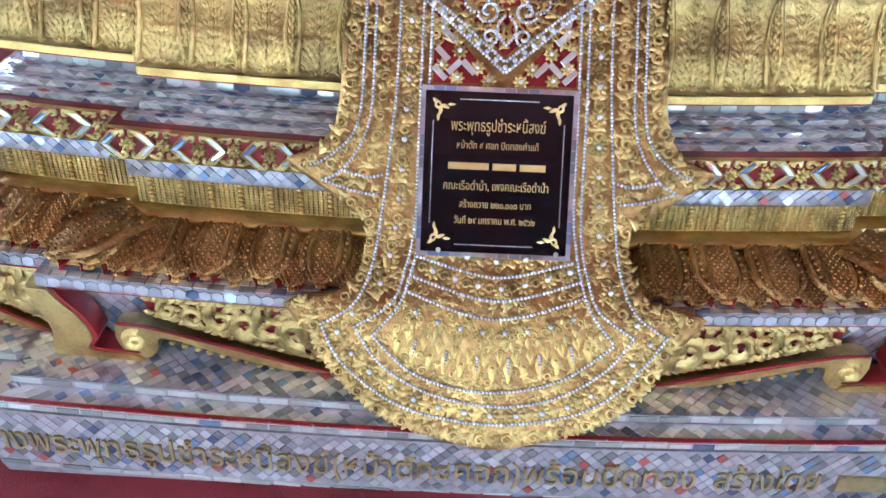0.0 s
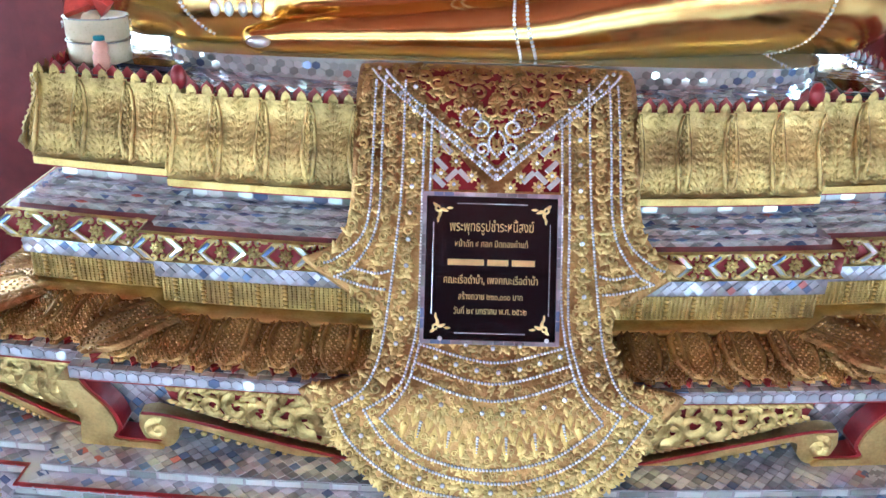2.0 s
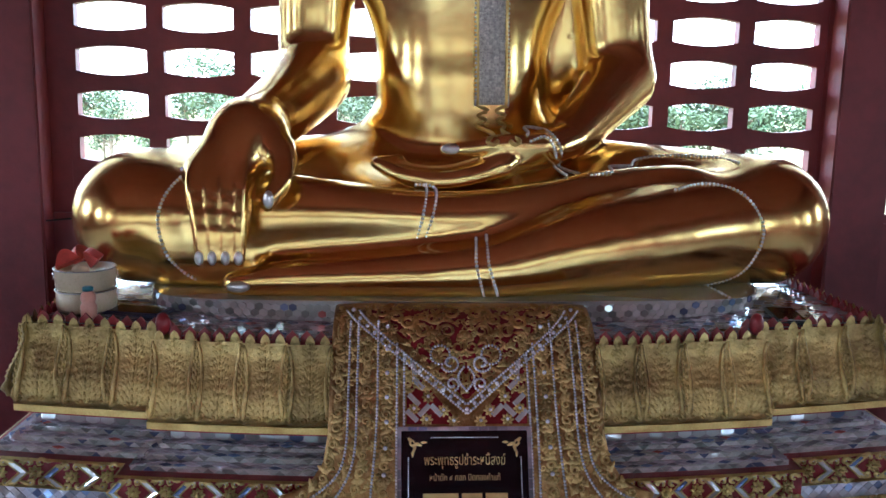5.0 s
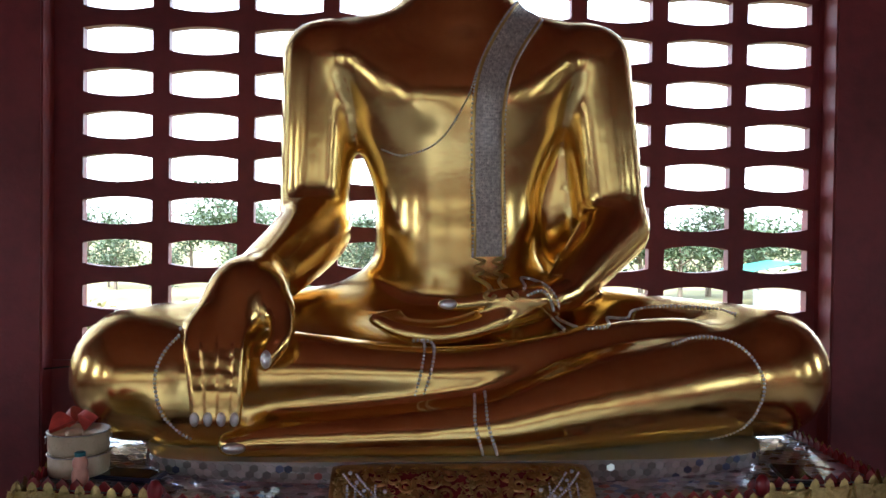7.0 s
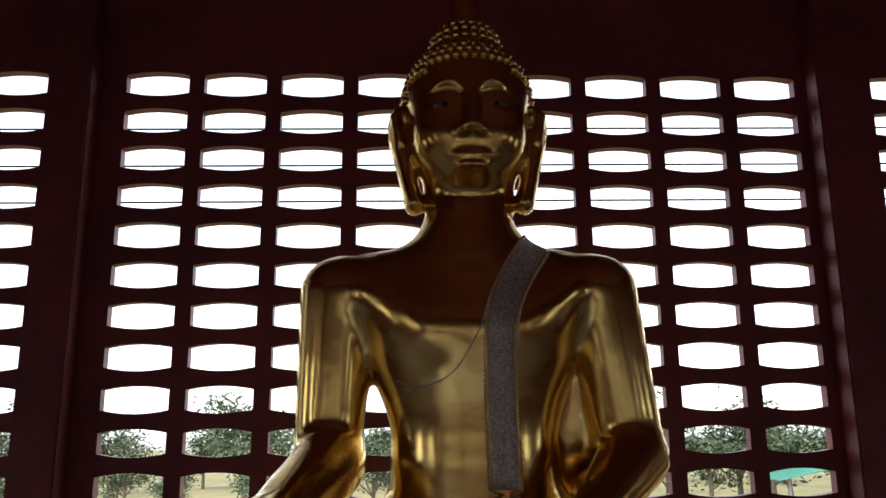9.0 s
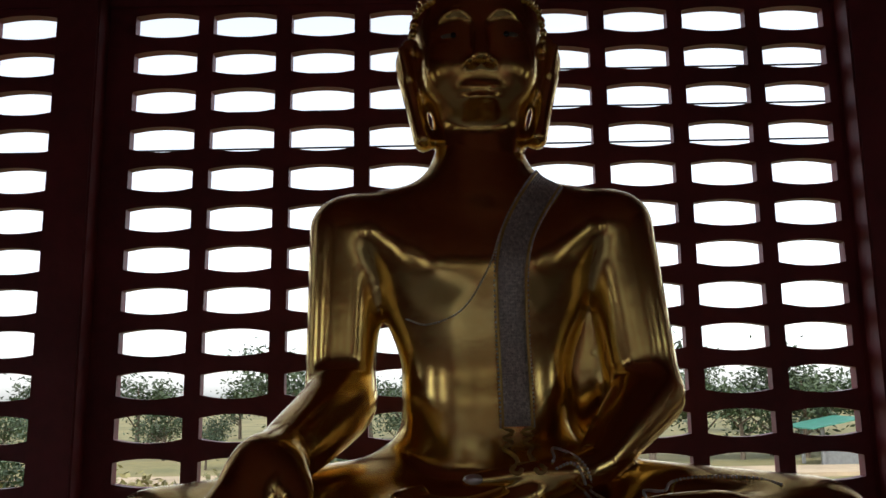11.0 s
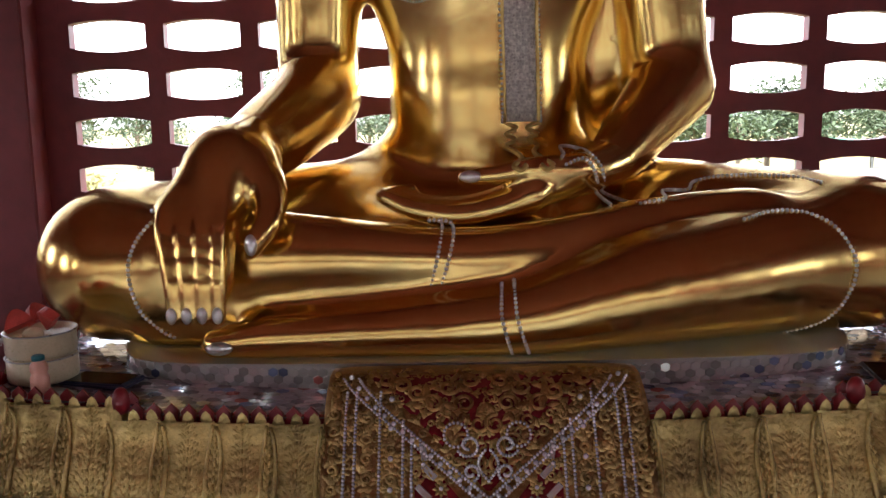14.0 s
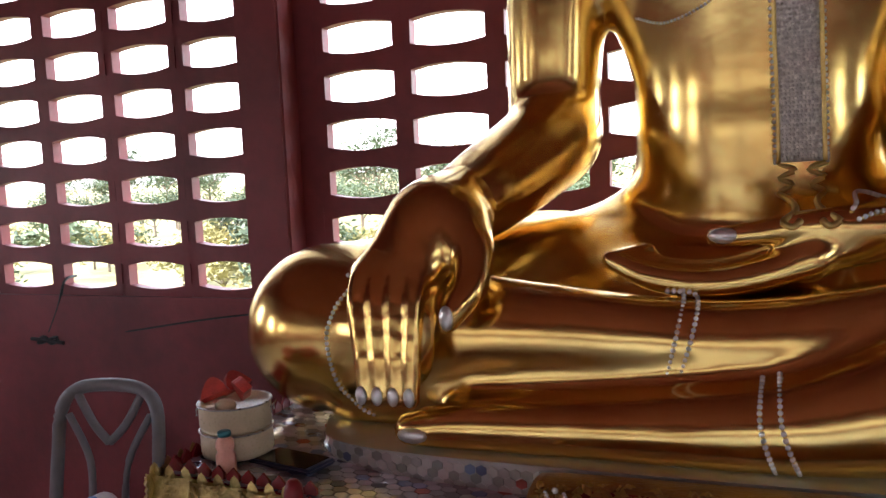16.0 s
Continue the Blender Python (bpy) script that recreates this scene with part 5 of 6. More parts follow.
def words(name, text, width, height, material, parent, extrude=0.0006):
    """Raised lettering, fitted to a width; returns the mesh object lying in x and y, centred."""
    c = bpy.data.curves.new(name, "FONT")
    c.body, c.size, c.extrude = text, 1.0, 0.0
    tmp = bpy.data.objects.new(name, c)
    scene.collection.objects.link(tmp)
    me = bpy.data.meshes.new_from_object(tmp.evaluated_get(bpy.context.evaluated_depsgraph_get()))
    bpy.data.objects.remove(tmp)
    co = np.array([v.co[:] for v in me.vertices])
    lo, hi = co.min(0), co.max(0)
    sx = width / (hi[0] - lo[0])
    sy = height / 0.72
    faces = [tuple(p.vertices) for p in me.polygons]
    V = [((x - (lo[0] + hi[0]) / 2) * sx, y * sy, 0.0) for x, y, _ in co]
    n = len(V)
    edges = {}
    for q in faces:
        for a, b in zip(q, q[1:] + q[:1]):
            edges[(a, b)] = edges.get((a, b), 0) + 1
    F = [tuple(q) for q in faces]
    T = [(x, y, extrude) for x, y, _ in V]
    F = [tuple(i + n for i in q) for q in faces] + [(a, b, b + n, a + n) for (a, b) in edges if (b, a) not in edges]
    return V + T, F


TEXT = [("พระพุทธรูปชำระหนี้สงฆ์", 0.176, 0.022, 0.084), ("หน้าตัก ๔ ศอก ปิดทองคำแท้", 0.152, 0.0135, 0.049), (None, 0.182, 0.017, 0.011), ("คณะเรือดำน้ำ, เพจคณะเรือดำน้ำ", 0.196, 0.0165, -0.027), ("สร้างถวาย ๒๒๐,๐๐๐ บาท", 0.134, 0.0135, -0.061), ("วันที่ ๒๙ มกราคม พ.ศ. ๒๕๖๒", 0.152, 0.0135, -0.091)]
for txt, w, h, y in TEXT:
    if txt:
        V, F = words("lettering", txt, w, h, LETTER, PLQ)
        put("lettering", [(a, b + y - 0.3 * h, c + 0.0062) for a, b, c in V], F, LETTER, PLQ)
    else:
        for a, b in ((-0.091, -0.015), (-0.008, 0.036), (0.043, 0.091)):
            put("name_bar", *bar_mesh(a, b, y - 0.3 * h, y + 0.45 * h), LETTER, PLQ)

# raised letters along the base
yl = YF - 0.40 - 0.0035
for txt, w, cx, dy in (("างพระพุทธรูปชำระหนี้สงฆ์(หน้าตัก๔ศอก)พร้อมปิดทอง", 1.36, -0.272, 0.0), ("สร้างโดย", 0.20, 0.545, 0.0), ("สร้", 0.075, -1.06, YB2)):
    V, F = words("base_lettering", txt, w, 0.056, DULL_LETTER, PED, 0.006)
    put("base_lettering", [(x + cx, yl + dy - z, 0.052 + y + sag(x + cx)) for x, y, z in V], F, DULL_LETTER, PED, "dull gold raised letters")
for a, b in ((0.68, 0.78), (0.80, 0.93)):
    put("name_bar", box_v(a, b, yl - 0.005, yl + 0.002, 0.052 + sag(a), 0.09 + sag(a)), BOXF, DULL_LETTER, PED)
mosaic_course("letter_face_mosaic", 0.40, 0.014, 0.146, 0.0255, 0.0255, "diamond", MIRROR, 1.8, "", (-0.36, 0.36))
diamond = [(0.0119 * math.cos(a), 0.0, 0.0119 * math.sin(a)) for a in (0, math.pi / 2, math.pi, 3 * math.pi / 2)]
CHIP = mesh_of("mirror_chip", [(x, -0.0022, z) for x, _, z in diamond] + [(x, 0.001, z) for x, _, z in diamond], [(3, 2, 1, 0)] + [(i, (i + 1) % 4, 4 + (i + 1) % 4, 4 + i) for i in range(4)], MIRROR_TILE)
for k in range(9):
    for i in range(28):
        x = -0.36 + 0.0255 * (i + 0.5 + 0.5 * (k % 2))
        ob = new("mirror_chip", CHIP)
        ob.parent = PED
        ob.matrix_basis = pose(x, YF - 0.40, 0.027 + 0.01275 * k + sag(x), RNG.normal(0, 1.8), 0, RNG.normal(0, 1.8))

# ---- strands and sash on the statue ----
def front_of(field):
    f = field.f < 0
    hit = f.any(1)
    y = field.ax[1][np.argmax(f, axis=1)]
    return np.where(hit, y, 9.0)


FB, FH = front_of(body), front_of(hand)


def front_y(x, z):
    """The foremost gold at a place across and up."""
    best = 9.0
    for fld, tab in ((body, FB), (hand, FH)):
        i, k = int(round((x - fld.ax[0][0]) / fld.h)), int(round((z - fld.ax[2][0]) / fld.h))
        if 0 <= i < tab.shape[0] and 0 <= k < tab.shape[1]:
            best = min(best, float(tab[i, k]))
    return best


def smooth_y(ys, rounds=3):
    y = np.array(ys)
    y = np.where(y > 4, np.nan, y)
    ok = ~np.isnan(y)
    y = np.interp(np.arange(len(y)), np.arange(len(y))[ok], y[ok])
    for _ in range(rounds):
        y[1:-1] = 0.5 * y[1:-1] + 0.25 * (y[:-2] + y[2:])
    return y


def strand(label, points, step=0.0108, r=0.0047, lift=0.007):
    """A string of rhinestones lying on the statue along (x, height) points."""
    P = spline([(x, 0, z) for x, z in points], 12)
    ys = smooth_y([front_y(p.x, p.z) for p in P], 8)
    Q = [Vector((p.x, y - lift, p.z)) for p, y in zip(P, ys)]
    L = np.concatenate([[0], np.cumsum([(b - a).length for a, b in zip(Q, Q[1:])])])
    st = thing("rhinestone_strand", label, "bead string", "strands on the statue")
    beads = []
    for d in np.arange(0, L[-1], step):
        c = [float(np.interp(d, L, [q[i] for q in Q])) for i in range(3)]
        beads.append(ball(c, r, 7, 5))
    ob = put("bead", *join(*beads), CRYSTAL, st, "", True)
    ob["kind"] = "stuff"
    put("cord", *tube(Q, r * 0.45, 5), GILT, st)
    return st


KNEE = "string of clear rhinestones round the statue's gold knee"
strand(KNEE, [(-0.70, 1.27), (-0.755, 1.205), (-0.775, 1.136), (-0.762, 1.059), (-0.728, 1.007), (-0.688, 0.975)])
strand(KNEE, [(0.579, 1.225), (0.676, 1.24), (0.763, 1.216), (0.812, 1.144), (0.81, 1.069), (0.775, 0.993), (0.702, 0.952)])
SHIN = "string of clear rhinestones across the statue's gold shin"
strand(SHIN, [(-0.11, 1.228), (-0.082, 1.222), (-0.090, 1.163), (-0.108, 1.091)])
strand(SHIN, [(-0.083, 1.229), (-0.057, 1.216), (-0.064, 1.163), (-0.086, 1.091)])
strand(SHIN, [(0.047, 1.10), (0.042, 1.042), (0.065, 0.955)])
strand(SHIN, [(0.073, 1.105), (0.074, 1.041), (0.101, 0.955)])
WRIST = "string of clear rhinestones round the statue's gold wrist and lap"
strand(WRIST, [(0.196, 1.363), (0.249, 1.377), (0.289, 1.342), (0.323, 1.262), (0.40, 1.262), (0.477, 1.275), (0.608, 1.30), (0.741, 1.303), (0.80, 1.29)])
strand(WRIST, [(0.205, 1.345), (0.245, 1.357), (0.272, 1.33), (0.30, 1.255)])
strand("thin string of rhinestones along the robe hem on the gold chest", [(0.214, 2.235), (0.101, 2.053), (0.054, 1.926), (-0.028, 1.801), (-0.135, 1.757), (-0.21, 1.78)], 0.009, 0.0036, 0.009)

SASH = thing("sequin_sash", "silver sequin sash with gold edging over the statue's shoulder", "sash")
SEQUIN = mat("silver sequins", (0.62, 0.58, 0.52), 0.3, 0.7, 0.4, 90.0, 0.0015, 260.0, second=(0.34, 0.30, 0.27), per="island")
MID = spline([(0.268, 0, 2.238), (0.245, 0, 2.205), (0.19, 0, 2.118), (0.143, 0, 2.02), (0.122, 0, 1.908), (0.123, 0, 1.729), (0.127, 0, 1.58), (0.129, 0, 1.442)], 12)
grid = []
for i, p in enumerate(MID):
    d = (MID[min(i + 1, len(MID) - 1)] - MID[max(i - 1, 0)]).normalized()
    n = Vector((-d.z, 0, d.x))
    if n.x < 0:
        n = -n
    grid.append([(p + n * (0.049 * u)) for u in np.linspace(-1, 1, 9)])
Y = np.array([smooth_y([front_y(q.x, q.z) for q in row], 4) for row in grid])
for j in range(9):
    Y[:, j] = smooth_y(Y[:, j], 10)


def sash_at(a, b, lift):
    """a along 0..1, b across -1..1."""
    i, j = a * (len(grid) - 1), (b + 1) * 4
    i0, j0 = min(int(i), len(grid) - 2), min(int(j), 7)
    fi, fj = i - i0, j - j0
    q = [(1 - fi) * (1 - fj), fi * (1 - fj), (1 - fi) * fj, fi * fj]
    at = [(i0, j0), (i0 + 1, j0), (i0, j0 + 1), (i0 + 1, j0 + 1)]
    x = sum(w * grid[m][k].x for w, (m, k) in zip(q, at))
    z = sum(w * grid[m][k].z for w, (m, k) in zip(q, at))
    y = sum(w * Y[m, k] for w, (m, k) in zip(q, at))
    return (x, y - lift, z)


n = 70
v = [sash_at(k / n, u, 0.012 if abs(u) < 0.99 else -0.01) for k in range(n + 1) for u in (-1.0, -0.98, -0.5, 0, 0.5, 0.98, 1.0)]
f = [(k * 7 + i, (k + 1) * 7 + i, (k + 1) * 7 + i + 1, k * 7 + i + 1) for k in range(n) for i in range(6)]
f.append(tuple(n * 7 + i for i in range(7)))
put("cloth", v, f, SEQUIN, SASH, "silver sequin cloth", True)
for u in (-0.93, 0.93):
    put("gold_edging", *tube([sash_at(k / n, u, 0.014) for k in range(n + 1)], 0.0055, 6), GILT, SASH, "raised gold edging", True)
rows = [ball(sash_at(a, u, 0.014), 0.0045, 6, 4) for u in (-1.04, 1.04) for a in np.linspace(0, 1, 85)]
seq = [ball(sash_at(a, u + 0.03 * (i % 2), 0.0135), 0.0038, 5, 3) for i, a in enumerate(np.linspace(0.0, 0.99, 118)) for u in np.linspace(-0.78, 0.78, 11)]
for nm, m in (("rhinestone_trim", rows), ("sequin", seq)):
    ob = put(nm, *join(*m), CRYSTAL if nm == "rhinestone_trim" else SEQUIN, SASH)
    ob["kind"] = "stuff"
for s in (-1, 1):
    zig = spline([(0.129 + s * x, 0, z) for x, z in ((0.052, 1.44), (0.012, 1.425), (0.045, 1.41), (0.018, 1.395), (0.045, 1.378), (0.02, 1.362), (0.045, 1.345), (0.03, 1.335), (0.018, 1.345))], 5)
    ys = smooth_y([front_y(p.x, p.z) for p in zig], 5)
    put("ribbon_tail", *tube([(p.x, y - 0.006, p.z) for p, y in zip(zig, ys)], 0.0065, 6), GILT, SASH, "curled gold ribbon tail", True)

# ---- loose things ----
ENAMEL = mat("cream enamel", (0.62, 0.52, 0.34), 0.3, 0.0, 0.12, 25.0)
STEEL = mat("thin steel rim", (0.4, 0.38, 0.36), 0.3, 0.9)
MELON = mat("watermelon flesh", (0.55, 0.07, 0.05), 0.4, 0.0, 0.3, 40.0, 0.001, 150.0)
PALE = mat("pale fruit", (0.62, 0.5, 0.32), 0.45, 0.0, 0.2, 40.0)
PINK = mat("pink plastic bottle", (0.72, 0.36, 0.26), 0.3, 0.0, 0.1, 40.0)
TEAL = mat("teal foil cap", (0.05, 0.22, 0.26), 0.3, 0.5)
DARK = mat("black plastic", (0.012, 0.013, 0.016), 0.3, 0.0, 0.2, 60.0)
SCREEN = mat("dark glass screen", (0.01, 0.01, 0.012), 0.05, 0.0, 0.1, 40.0, rvary=0.02)
BLUE = mat("navy phone case", (0.02, 0.03, 0.08), 0.4)
GREYPLASTIC = mat("grey moulded plastic", (0.2, 0.2, 0.215), 0.45, 0.0, 0.12, 20.0)
BAGP = mat("thin white plastic bag", (0.7, 0.7, 0.72), 0.35, 0.0, 0.1, 30.0, 0.006, 30.0)
WATER = mat("clear water bottle", (0.34, 0.42, 0.48), 0.1, 0.0, 0.1, 30.0)
CAPBLUE = mat("blue bottle cap", (0.05, 0.2, 0.55), 0.35)


def food_carrier(x, y, z):
    c = thing("food_carrier", "two-tier cream enamel food carrier filled with fruit", "food container", at=pose(x, y, z, 0, 0, 20) @ Matrix.Scale(0.93, 4))
    for k in range(2):
        h = 0.056 * k
        put("tier", *lathe([(0.066, h), (0.073, h + 0.004), (0.075, h + 0.012), (0.075, h + 0.048), (0.077, h + 0.052), (0.077, h + 0.056), (0.072, h + 0.056), (0.071, h + 0.046)] if k else [(0.066, h), (0.073, h + 0.004), (0.075, h + 0.012), (0.075, h + 0.05), (0.07, h + 0.056)], 36), ENAMEL, c, "", True)
        ring = [(0.0765 * math.cos(a), 0.0765 * math.sin(a), h + 0.055) for a in np.linspace(0, 2 * math.pi, 40)]
        put("rim", *tube(ring, 0.0022, 6), STEEL, c, "dark steel rim", True)
    for a in (0, math.pi):
        ear = [(0.075 * math.cos(a), 0.075 * math.sin(a) + dy, z1) for dy, z1 in ((-0.012, 0.085), (-0.012, 0.098), (0.012, 0.098), (0.012, 0.085))]
        put("lug", *tube([(px * 1.05, py, pz) for px, py, pz in ear], 0.0022, 6), STEEL, c)
    return c


def wedge(label, m, material, l=0.06, h=0.038, w=0.02):
    """A cut wedge of fruit with a curved rind side."""
    t = tagged(new("fruit_wedge"), label, "fruit", "fruit in the food carrier")
    t.matrix_basis = m
    pts = [(-l / 2 + l * i / 8, -h * (1 - (2 * i / 8 - 1) ** 2)) for i in range(9)]
    v = [(a, -w / 2, b) for a, b in pts] + [(a, w / 2, b) for a, b in pts]
    put("flesh", v, [tuple(range(8, -1, -1)), tuple(range(9, 18))] + [(i, i + 1, 10 + i, 9 + i) for i in range(8)] + [(8, 0, 9, 17)], material, t)
    return t


food_carrier(-0.92, 1.755, TOPZ + sag(0.925) + 0.004)
fz = TOPZ + sag(0.925) + 0.105
for dx, dy, dz, rx, ry, rz, mt, lb in ((-0.03, -0.01, 0.012, 35, 160, 20, MELON, "cut red watermelon wedge in the food carrier"), (0.035, 0.0, 0.016, -30, 150, -50, MELON, "cut red watermelon wedge in the food carrier"), (-0.005, 0.03, 0.018, 40, 170, 70, MELON, "cut red watermelon wedge in the food carrier")):
    wedge(lb, pose(-0.925 + dx, 1.755 + dy, fz + dz, rx, ry, rz), mt)
fruit = tagged(put("fruit_piece", *ball((-0.92, 1.725, fz + 0.0), 0.018, 12, 8, (1.2, 1, 0.8)), PALE, smooth=True), "pale peeled fruit piece in the food carrier", "fruit", "fruit in the food carrier")
bot = thing("drink_bottle", "small pink plastic drink bottle with teal foil cap", "bottle", at=pose(-0.882, 1.662, TOPZ + sag(0.882) + 0.003))
put("bottle_body", *lathe([(0.014, 0), (0.0185, 0.003), (0.0185, 0.034), (0.0145, 0.041), (0.0175, 0.049), (0.0165, 0.06), (0.011, 0.068), (0.011, 0.071)], 20), PINK, bot, "", True)
put("cap", *lathe([(0.0125, 0.069), (0.0125, 0.077), (0.010, 0.079)], 18), TEAL, bot, "teal foil cap", True)


def phone(label, x, y, z, rz, l, w, case):
    p = thing("mobile_phone", label, "phone", at=pose(x, y, z, 0, 0, rz))
    part("case", bevel_box(-l / 2, l / 2, -w / 2, w / 2, 0, 0.011, 0.004, 3), case, p)
    part("screen", bevel_box(-l / 2 + 0.012, l / 2 - 0.012, -w / 2 + 0.005, w / 2 - 0.005, 0.0105, 0.0122, 0.0006, 1), SCREEN, p, "dark glass screen")
    part("front_panel", bevel_box(-l / 2 + 0.002, -l / 2 + 0.011, -w / 2 + 0.008, w / 2 - 0.008, 0.0105, 0.0121, 0.0005, 1), GREYPLASTIC, p)
    return p


phone("black mobile phone in a navy case lying on the pedestal", -0.792, 1.742, TOPZ + sag(0.79) + 0.004, -13, 0.155, 0.078, BLUE)
phone("black mobile phone lying flat on the pedestal", 0.815, 1.70, TOPZ + sag(0.815) + 0.004, 80, 0.15, 0.075, DARK)


def plastic_chair(x, y, rz):
    c = thing("plastic_chair", "grey moulded plastic chair standing by the wall", "chair", at=pose(x, y, 0, 0, 0, rz))
    part("seat", bevel_box(-0.22, 0.22, -0.40, 0.02, 0.38, 0.405, 0.012, 3), GREYPLASTIC, c, "", True)
    arch = spline([(-0.19, 0.0, 0.40), (-0.185, 0.03, 0.57), (-0.175, 0.06, 0.735), (-0.12, 0.075, 0.80), (0, 0.08, 0.815), (0.12, 0.075, 0.80), (0.175, 0.06, 0.735), (0.185, 0.03, 0.57), (0.19, 0.0, 0.40)], 6)
    put("back_frame", *tube(arch, 0.022, 8), GREYPLASTIC, c, "", True)
    for s in (-1, 1):
        put("splat", *tube(spline([(s * 0.12, 0.072, 0.79), (s * 0.06, 0.06, 0.69), (0.0, 0.05, 0.63)], 5), 0.014, 6), GREYPLASTIC, c, "", True)
        put("splat", *tube(spline([(s * 0.15, 0.06, 0.72), (s * 0.07, 0.04, 0.57), (s * 0.06, 0.01, 0.40)], 5), 0.012, 6), GREYPLASTIC, c, "", True)
        for yy, k in ((-0.38, 0.03), (0.0, -0.04)):
            put("leg", *tube([(s * 0.195, yy, 0.39), (s * 0.225, yy - k, 0.01)], [0.022, 0.016], 8), GREYPLASTIC, c, "", True)
    return c


plastic_chair(-1.935, 2.44, 8)
bagv, bagf = ball((0, 0, 0.07), 0.07, 14, 9, (1.5, 1.0, 1.0))
bagv = [(x + 0.016 * math.sin(40 * z + 9 * x), y + 0.012 * math.sin(50 * x), max(0.0, z + 0.012 * math.sin(33 * x + 21 * y))) for x, y, z in bagv]
tagged(put("plastic_bag", bagv, bagf, BAGP, smooth=True, at=pose(-1.80, 2.27, 0.405, 0, 0, 25)), "crumpled white plastic bag on the chair seat", "bag")
for x, y in ((-1.745, 2.10), (-1.69, 2.13), (-1.72, 2.17)):
    w = thing("water_bottle", "clear plastic water bottle with blue cap", "bottle", "water bottles on the chair", at=pose(x, y, 0.405))
    put("bottle_body", *lathe([(0.026, 0), (0.03, 0.006), (0.03, 0.05), (0.028, 0.055), (0.03, 0.06), (0.03, 0.12), (0.024, 0.145), (0.012, 0.165), (0.012, 0.172)], 18), WATER, w, "", True)
    put("cap", *lathe([(0.0145, 0.17), (0.0145, 0.186), (0.012, 0.188)], 14), CAPBLUE, w, "blue cap", True)

CABLE = mat("black cable", (0.012, 0.012, 0.012), 0.5)
cable = thing("wall_cable", "black cable strung along the red wall with a knot", "cable")
cy = WY - 0.035
put("run", *tube(spline([(-3.9, cy, 0.70), (-3.216, cy, 0.736), (-2.875, cy, 0.79), (-2.433, cy, 0.848), (-1.861, cy - 0.1, 0.938), (-1.2, cy, 0.99)], 10), 0.004, 6), CABLE, cable)
put("hanger", *tube(spline([(-2.75, WY + 0.03, 1.075), (-2.752, cy, 1.06), (-2.80, cy, 0.95), (-2.865, cy, 0.835)], 8), 0.006, 6), CABLE, cable)
loop = [(-2.87 + 0.05 * math.cos(a) * (1 + 0.6 * math.sin(a)), cy - 0.008, 0.80 + 0.014 * math.sin(2 * a)) for a in np.linspace(0, 6.28, 24)]
put("knot", *tube(loop, 0.008, 6), CABLE, cable)
put("knot", *tube([(-2.96, cy - 0.01, 0.805), (-2.87, cy - 0.012, 0.80), (-2.78, cy - 0.01, 0.79)], 0.009, 6), CABLE, cable)

# ---- outdoors ----
GZ = -1.6
GRASS = mat("dry and green field grass", (0.20, 0.165, 0.065), 0.9, 0.0, 0.4, 0.25, 0.05, 3.0, second=(0.12, 0.12, 0.04))
SAND = mat("bare sandy track", (0.42, 0.32, 0.2), 0.9, 0.0, 0.3, 0.4)
LEAFM = mat("tree foliage", (0.05, 0.068, 0.028), 0.6, 0.0, 0.4, 0.8, second=(0.025, 0.045, 0.015), per="object")
LEAFD = mat("dry bush foliage", (0.24, 0.2, 0.07), 0.7, 0.0, 0.4, 0.8, second=(0.10, 0.11, 0.03), per="object")
BARK = mat("grey brown bark", (0.12, 0.09, 0.06), 0.9, 0.0, 0.3, 5.0)
gx, gy = np.linspace(-400, 400, 41), np.linspace(WY + 0.3, 700, 61)
v = [(x, y, GZ + 0.12 * math.sin(0.21 * x + 0.4) * math.sin(0.17 * y)) for y in gy for x in gx]
f = [(k * 41 + i, k * 41 + i + 1, (k + 1) * 41 + i + 1, (k + 1) * 41 + i) for k in range(60) for i in range(40)]
ground = tagged(put("ground", v, f, GRASS), "dry grass field behind the hall", "ground", kind="structure")
put("track", box_v(-60, 60, 30.5, 33.5, GZ - 0.3, GZ + 0.16), BOXF, SAND, ground, "bare sandy track")
tagged(put("outer_ground", box_v(-400, 400, -400, WY + 0.3, GZ - 0.4, GZ), BOXF, GRASS), "grass outside the hall", "ground", kind="structure")
put("footing", box_v(-5.8, 6.0, -7.2, WY + 0.14, GZ - 0.2, -0.15), BOXF, REDWALL, floor)


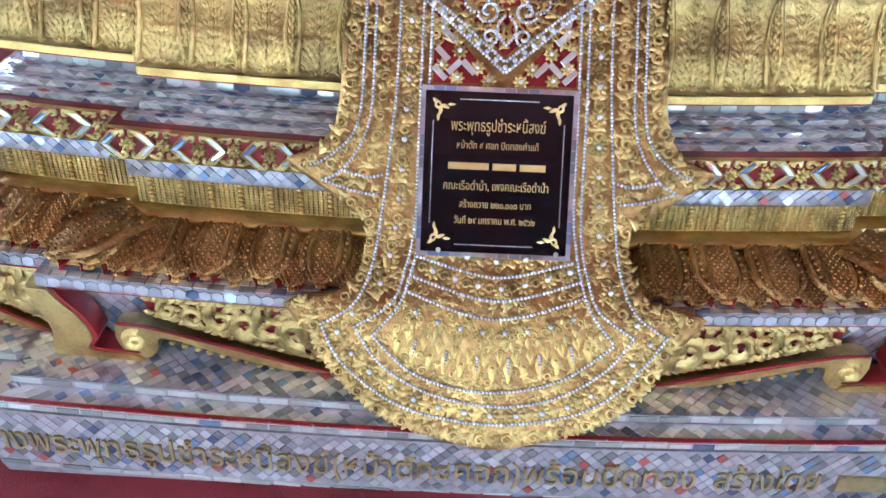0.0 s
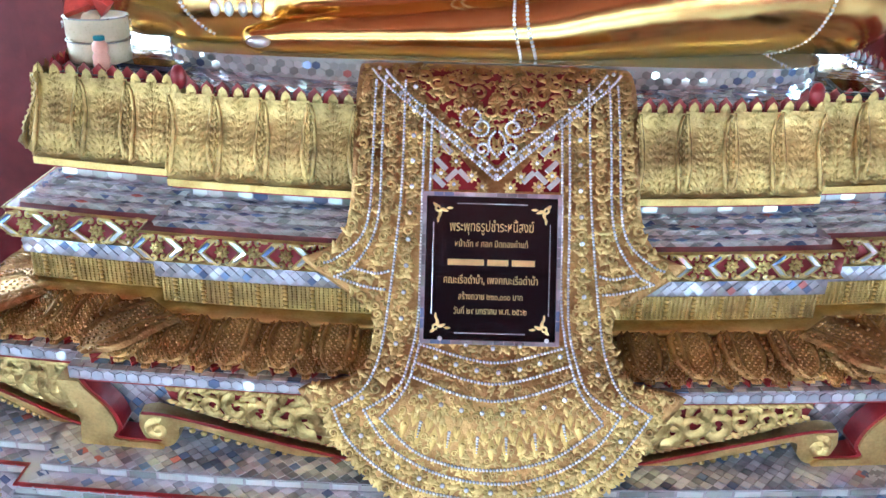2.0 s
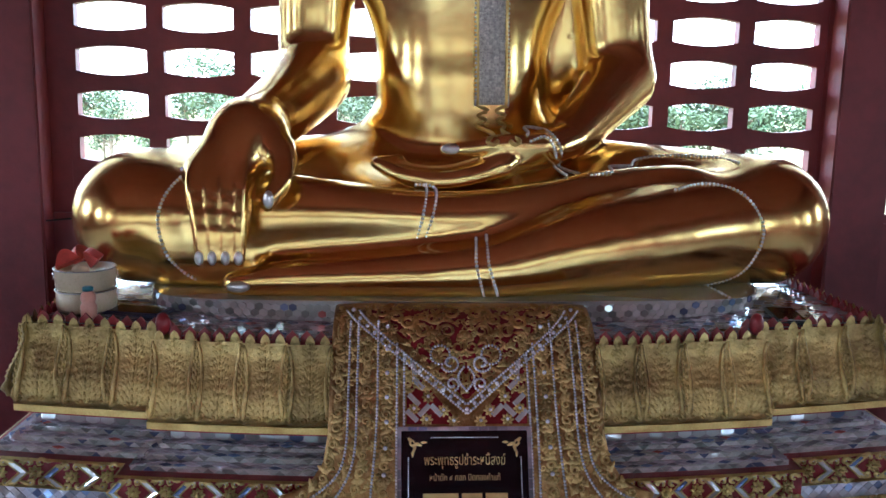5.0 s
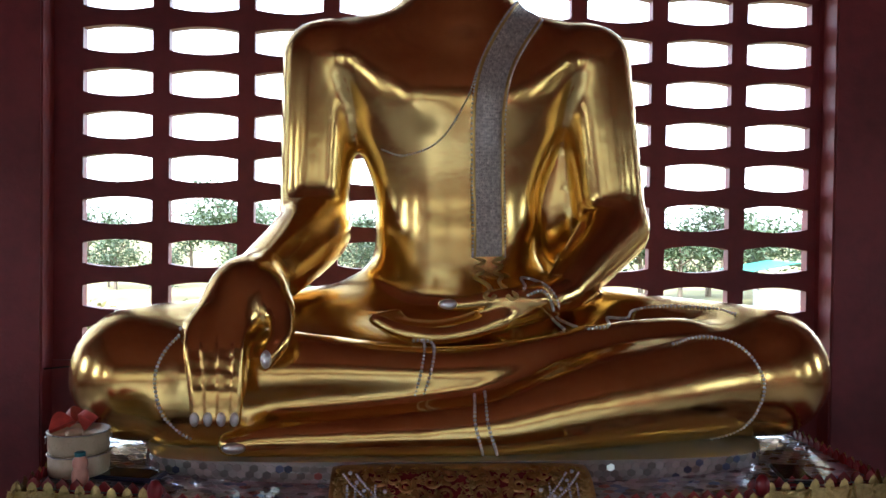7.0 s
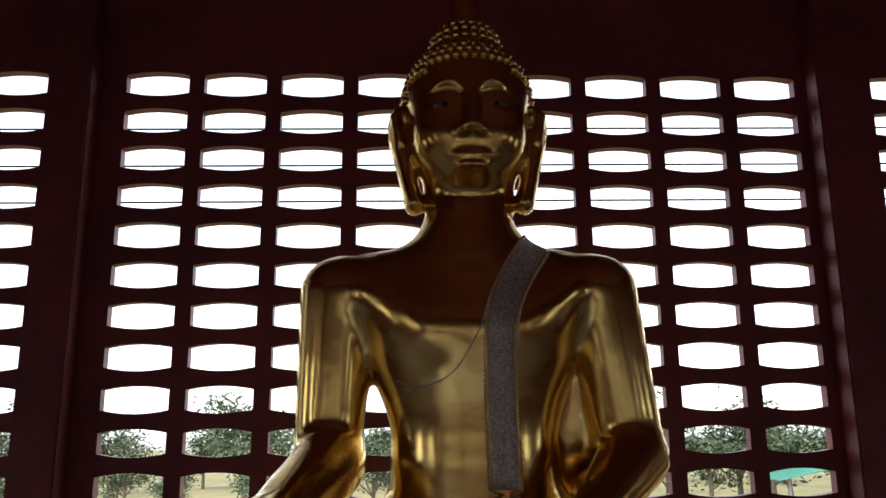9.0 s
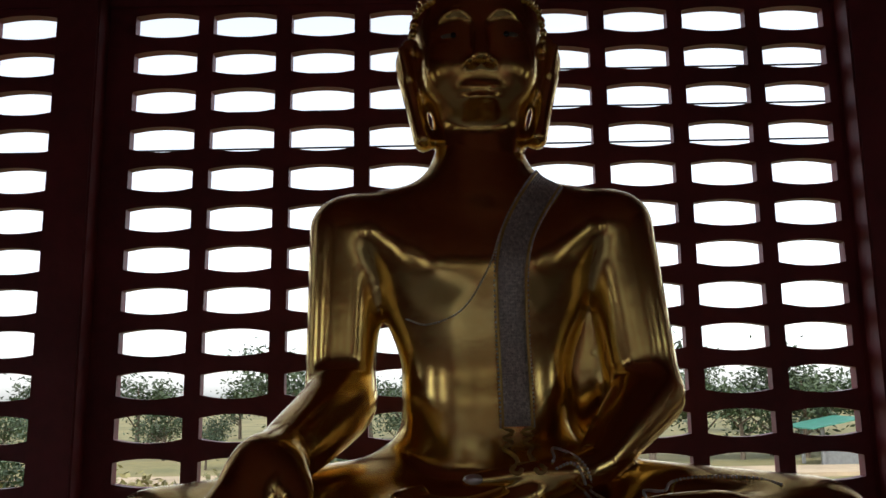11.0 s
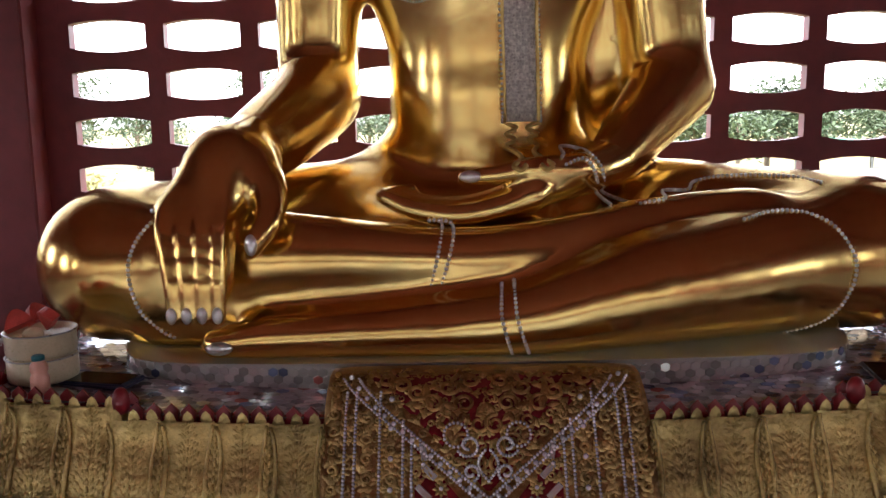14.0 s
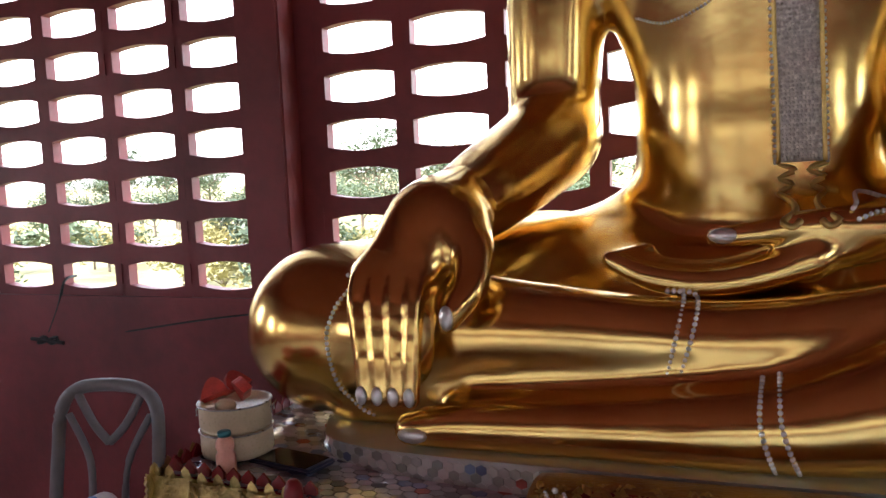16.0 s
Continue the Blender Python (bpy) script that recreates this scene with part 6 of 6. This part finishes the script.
def tree(name, h, spread, leaves, leaf, material, seed, label, group):
    """A tapered trunk with limbs and a loose crown of small leaf blades."""
    rng = random.Random(seed)
    t = thing(name, label, "tree" if h > 2.5 else "bush", group)
    limbs = [tube([(0, 0, -0.2), (0.05 * h * 0.3, 0, h * 0.25), (0.02, 0.03, h * 0.5), (0.0, 0.0, h * 0.8)], [0.035 * h, 0.028 * h, 0.02 * h, 0.006 * h], 7)]
    tips = []
    for i in range(8):
        a, z0 = rng.uniform(0, 6.28), h * rng.uniform(0.22, 0.6)
        r = spread * rng.uniform(0.45, 0.95)
        tip = Vector((r * math.cos(a), r * math.sin(a), z0 + h * rng.uniform(0.12, 0.4)))
        limbs.append(tube([(0, 0, z0), tuple(tip * 0.5 + Vector((0, 0, z0 * 0.5))), tuple(tip)], [0.015 * h, 0.01 * h, 0.003 * h], 5))
        tips.append(tip)
    tips += [Vector((0, 0, h * 0.82)), Vector((0, 0, h * 0.6))]
    put("trunk", *join(*limbs), BARK, t)
    V, F = [], []
    for i in range(leaves):
        c = rng.choice(tips) + Vector((rng.gauss(0, spread * 0.27), rng.gauss(0, spread * 0.27), rng.gauss(0, h * 0.085)))
        if c.z < 0.08 * h:
            continue
        d = Vector((rng.gauss(0, 1), rng.gauss(0, 1), rng.gauss(0, 0.6))).normalized()
        e = d.cross(Vector((rng.gauss(0, 1), rng.gauss(0, 1), 1))).normalized()
        s = leaf * rng.uniform(0.6, 1.3)
        k = len(V)
        V += [tuple(c - d * s), tuple(c + e * s * 0.4), tuple(c + d * s), tuple(c - e * s * 0.4)]
        F.append((k, k + 1, k + 2, k + 3))
    ob = put("crown", V, F, material, t)
    ob["kind"] = "stuff"
    return t


rng = random.Random(11)
kinds = [tree("tree", 5.2, 2.3, 1500, 0.20, LEAFM, 1, "leafy green tree at the edge of the field", "trees behind the field"),
         tree("tree", 4.4, 1.9, 1300, 0.18, LEAFM, 2, "leafy green tree at the edge of the field", "trees behind the field"),
         tree("tree", 6.4, 2.4, 1700, 0.22, LEAFM, 3, "tall leafy green tree at the edge of the field", "trees behind the field")]
for i, k in enumerate(kinds):
    k.matrix_basis = pose(-10 + 9 * i, 48 + i, GZ)
for i in range(44):
    x = -42 + 84 * (i + rng.uniform(-0.3, 0.3)) / 43
    s = rng.uniform(0.55, 0.8) * (0.68 if x < 4 else 1.05)
    copy_thing(kinds[i % 3], pose(x, 37 + rng.uniform(0, 9), GZ, 0, 0, rng.uniform(0, 360)) @ Matrix.Scale(s, 4))
for i in range(26):
    x = -60 + 120 * (i + rng.uniform(-0.3, 0.3)) / 25
    copy_thing(kinds[(i + 1) % 3], pose(x, 58 + rng.uniform(0, 10), GZ, 0, 0, rng.uniform(0, 360)) @ Matrix.Scale(rng.uniform(0.8, 1.05), 4))
bush = tree("bush", 1.5, 0.9, 700, 0.11, LEAFD, 5, "dry yellowish bush in the field", "bushes in the field")
bush.matrix_basis = pose(-7, 19, GZ)
gbush = tree("bush", 1.9, 1.1, 800, 0.13, LEAFM, 6, "green bush in the field", "bushes in the field")
gbush.matrix_basis = pose(-14, 22, GZ)
for i in range(40):
    x = rng.uniform(-34, -1.5)
    y = rng.uniform(15, 30)
    copy_thing((bush, gbush)[i % 3 == 0], pose(x * y / 24, y, GZ, 0, 0, rng.uniform(0, 360)) @ Matrix.Scale(rng.uniform(0.6, 1.1), 4))
TIN = mat("green tin roof", (0.05, 0.2, 0.14), 0.5, 0.0, 0.2, 3.0)
hut = thing("roadside_stall", "small open stall with a green tin roof", "stall", at=pose(16.2, 35.0, GZ))
for x in (-1.6, 1.6):
    for y in (-1.0, 1.0):
        put("post", box_v(x - 0.06, x + 0.06, y - 0.06, y + 0.06, 0, 1.55), BOXF, PLASTER, hut)
put("roof", *slab_shape([(-2.2, 1.55), (0, 1.95), (2.2, 1.55), (2.2, 1.5), (0, 1.9), (-2.2, 1.5)], -1.5, 1.5), TIN, hut, "green tin roof")
put("counter", box_v(-1.5, 1.5, -0.9, -0.5, 0, 0.75), BOXF, PLASTER, hut)
for z, dz in ((3.66, 0.02), (3.40, 0.0), (3.15, -0.015)):
    w = spline([(-14, 5.0, z + 0.10 - dz), (-5, 5.0, z + 0.02), (0, 5.0, z), (5, 5.0, z), (14, 5.0, z + 0.08)], 8)
    tagged(put("overhead_wire", *tube(w, 0.007, 5), CABLE), "black overhead wire outside the hall", "wire", "overhead wires")
for x in (-14, 14):
    tagged(put("utility_pole", *lathe([(0.12, GZ - 0.1), (0.11, 1.0), (0.09, 4.2)], 12, x, 5.0), PLASTER, smooth=True), "grey concrete pole carrying the overhead wires", "pole", "utility poles")
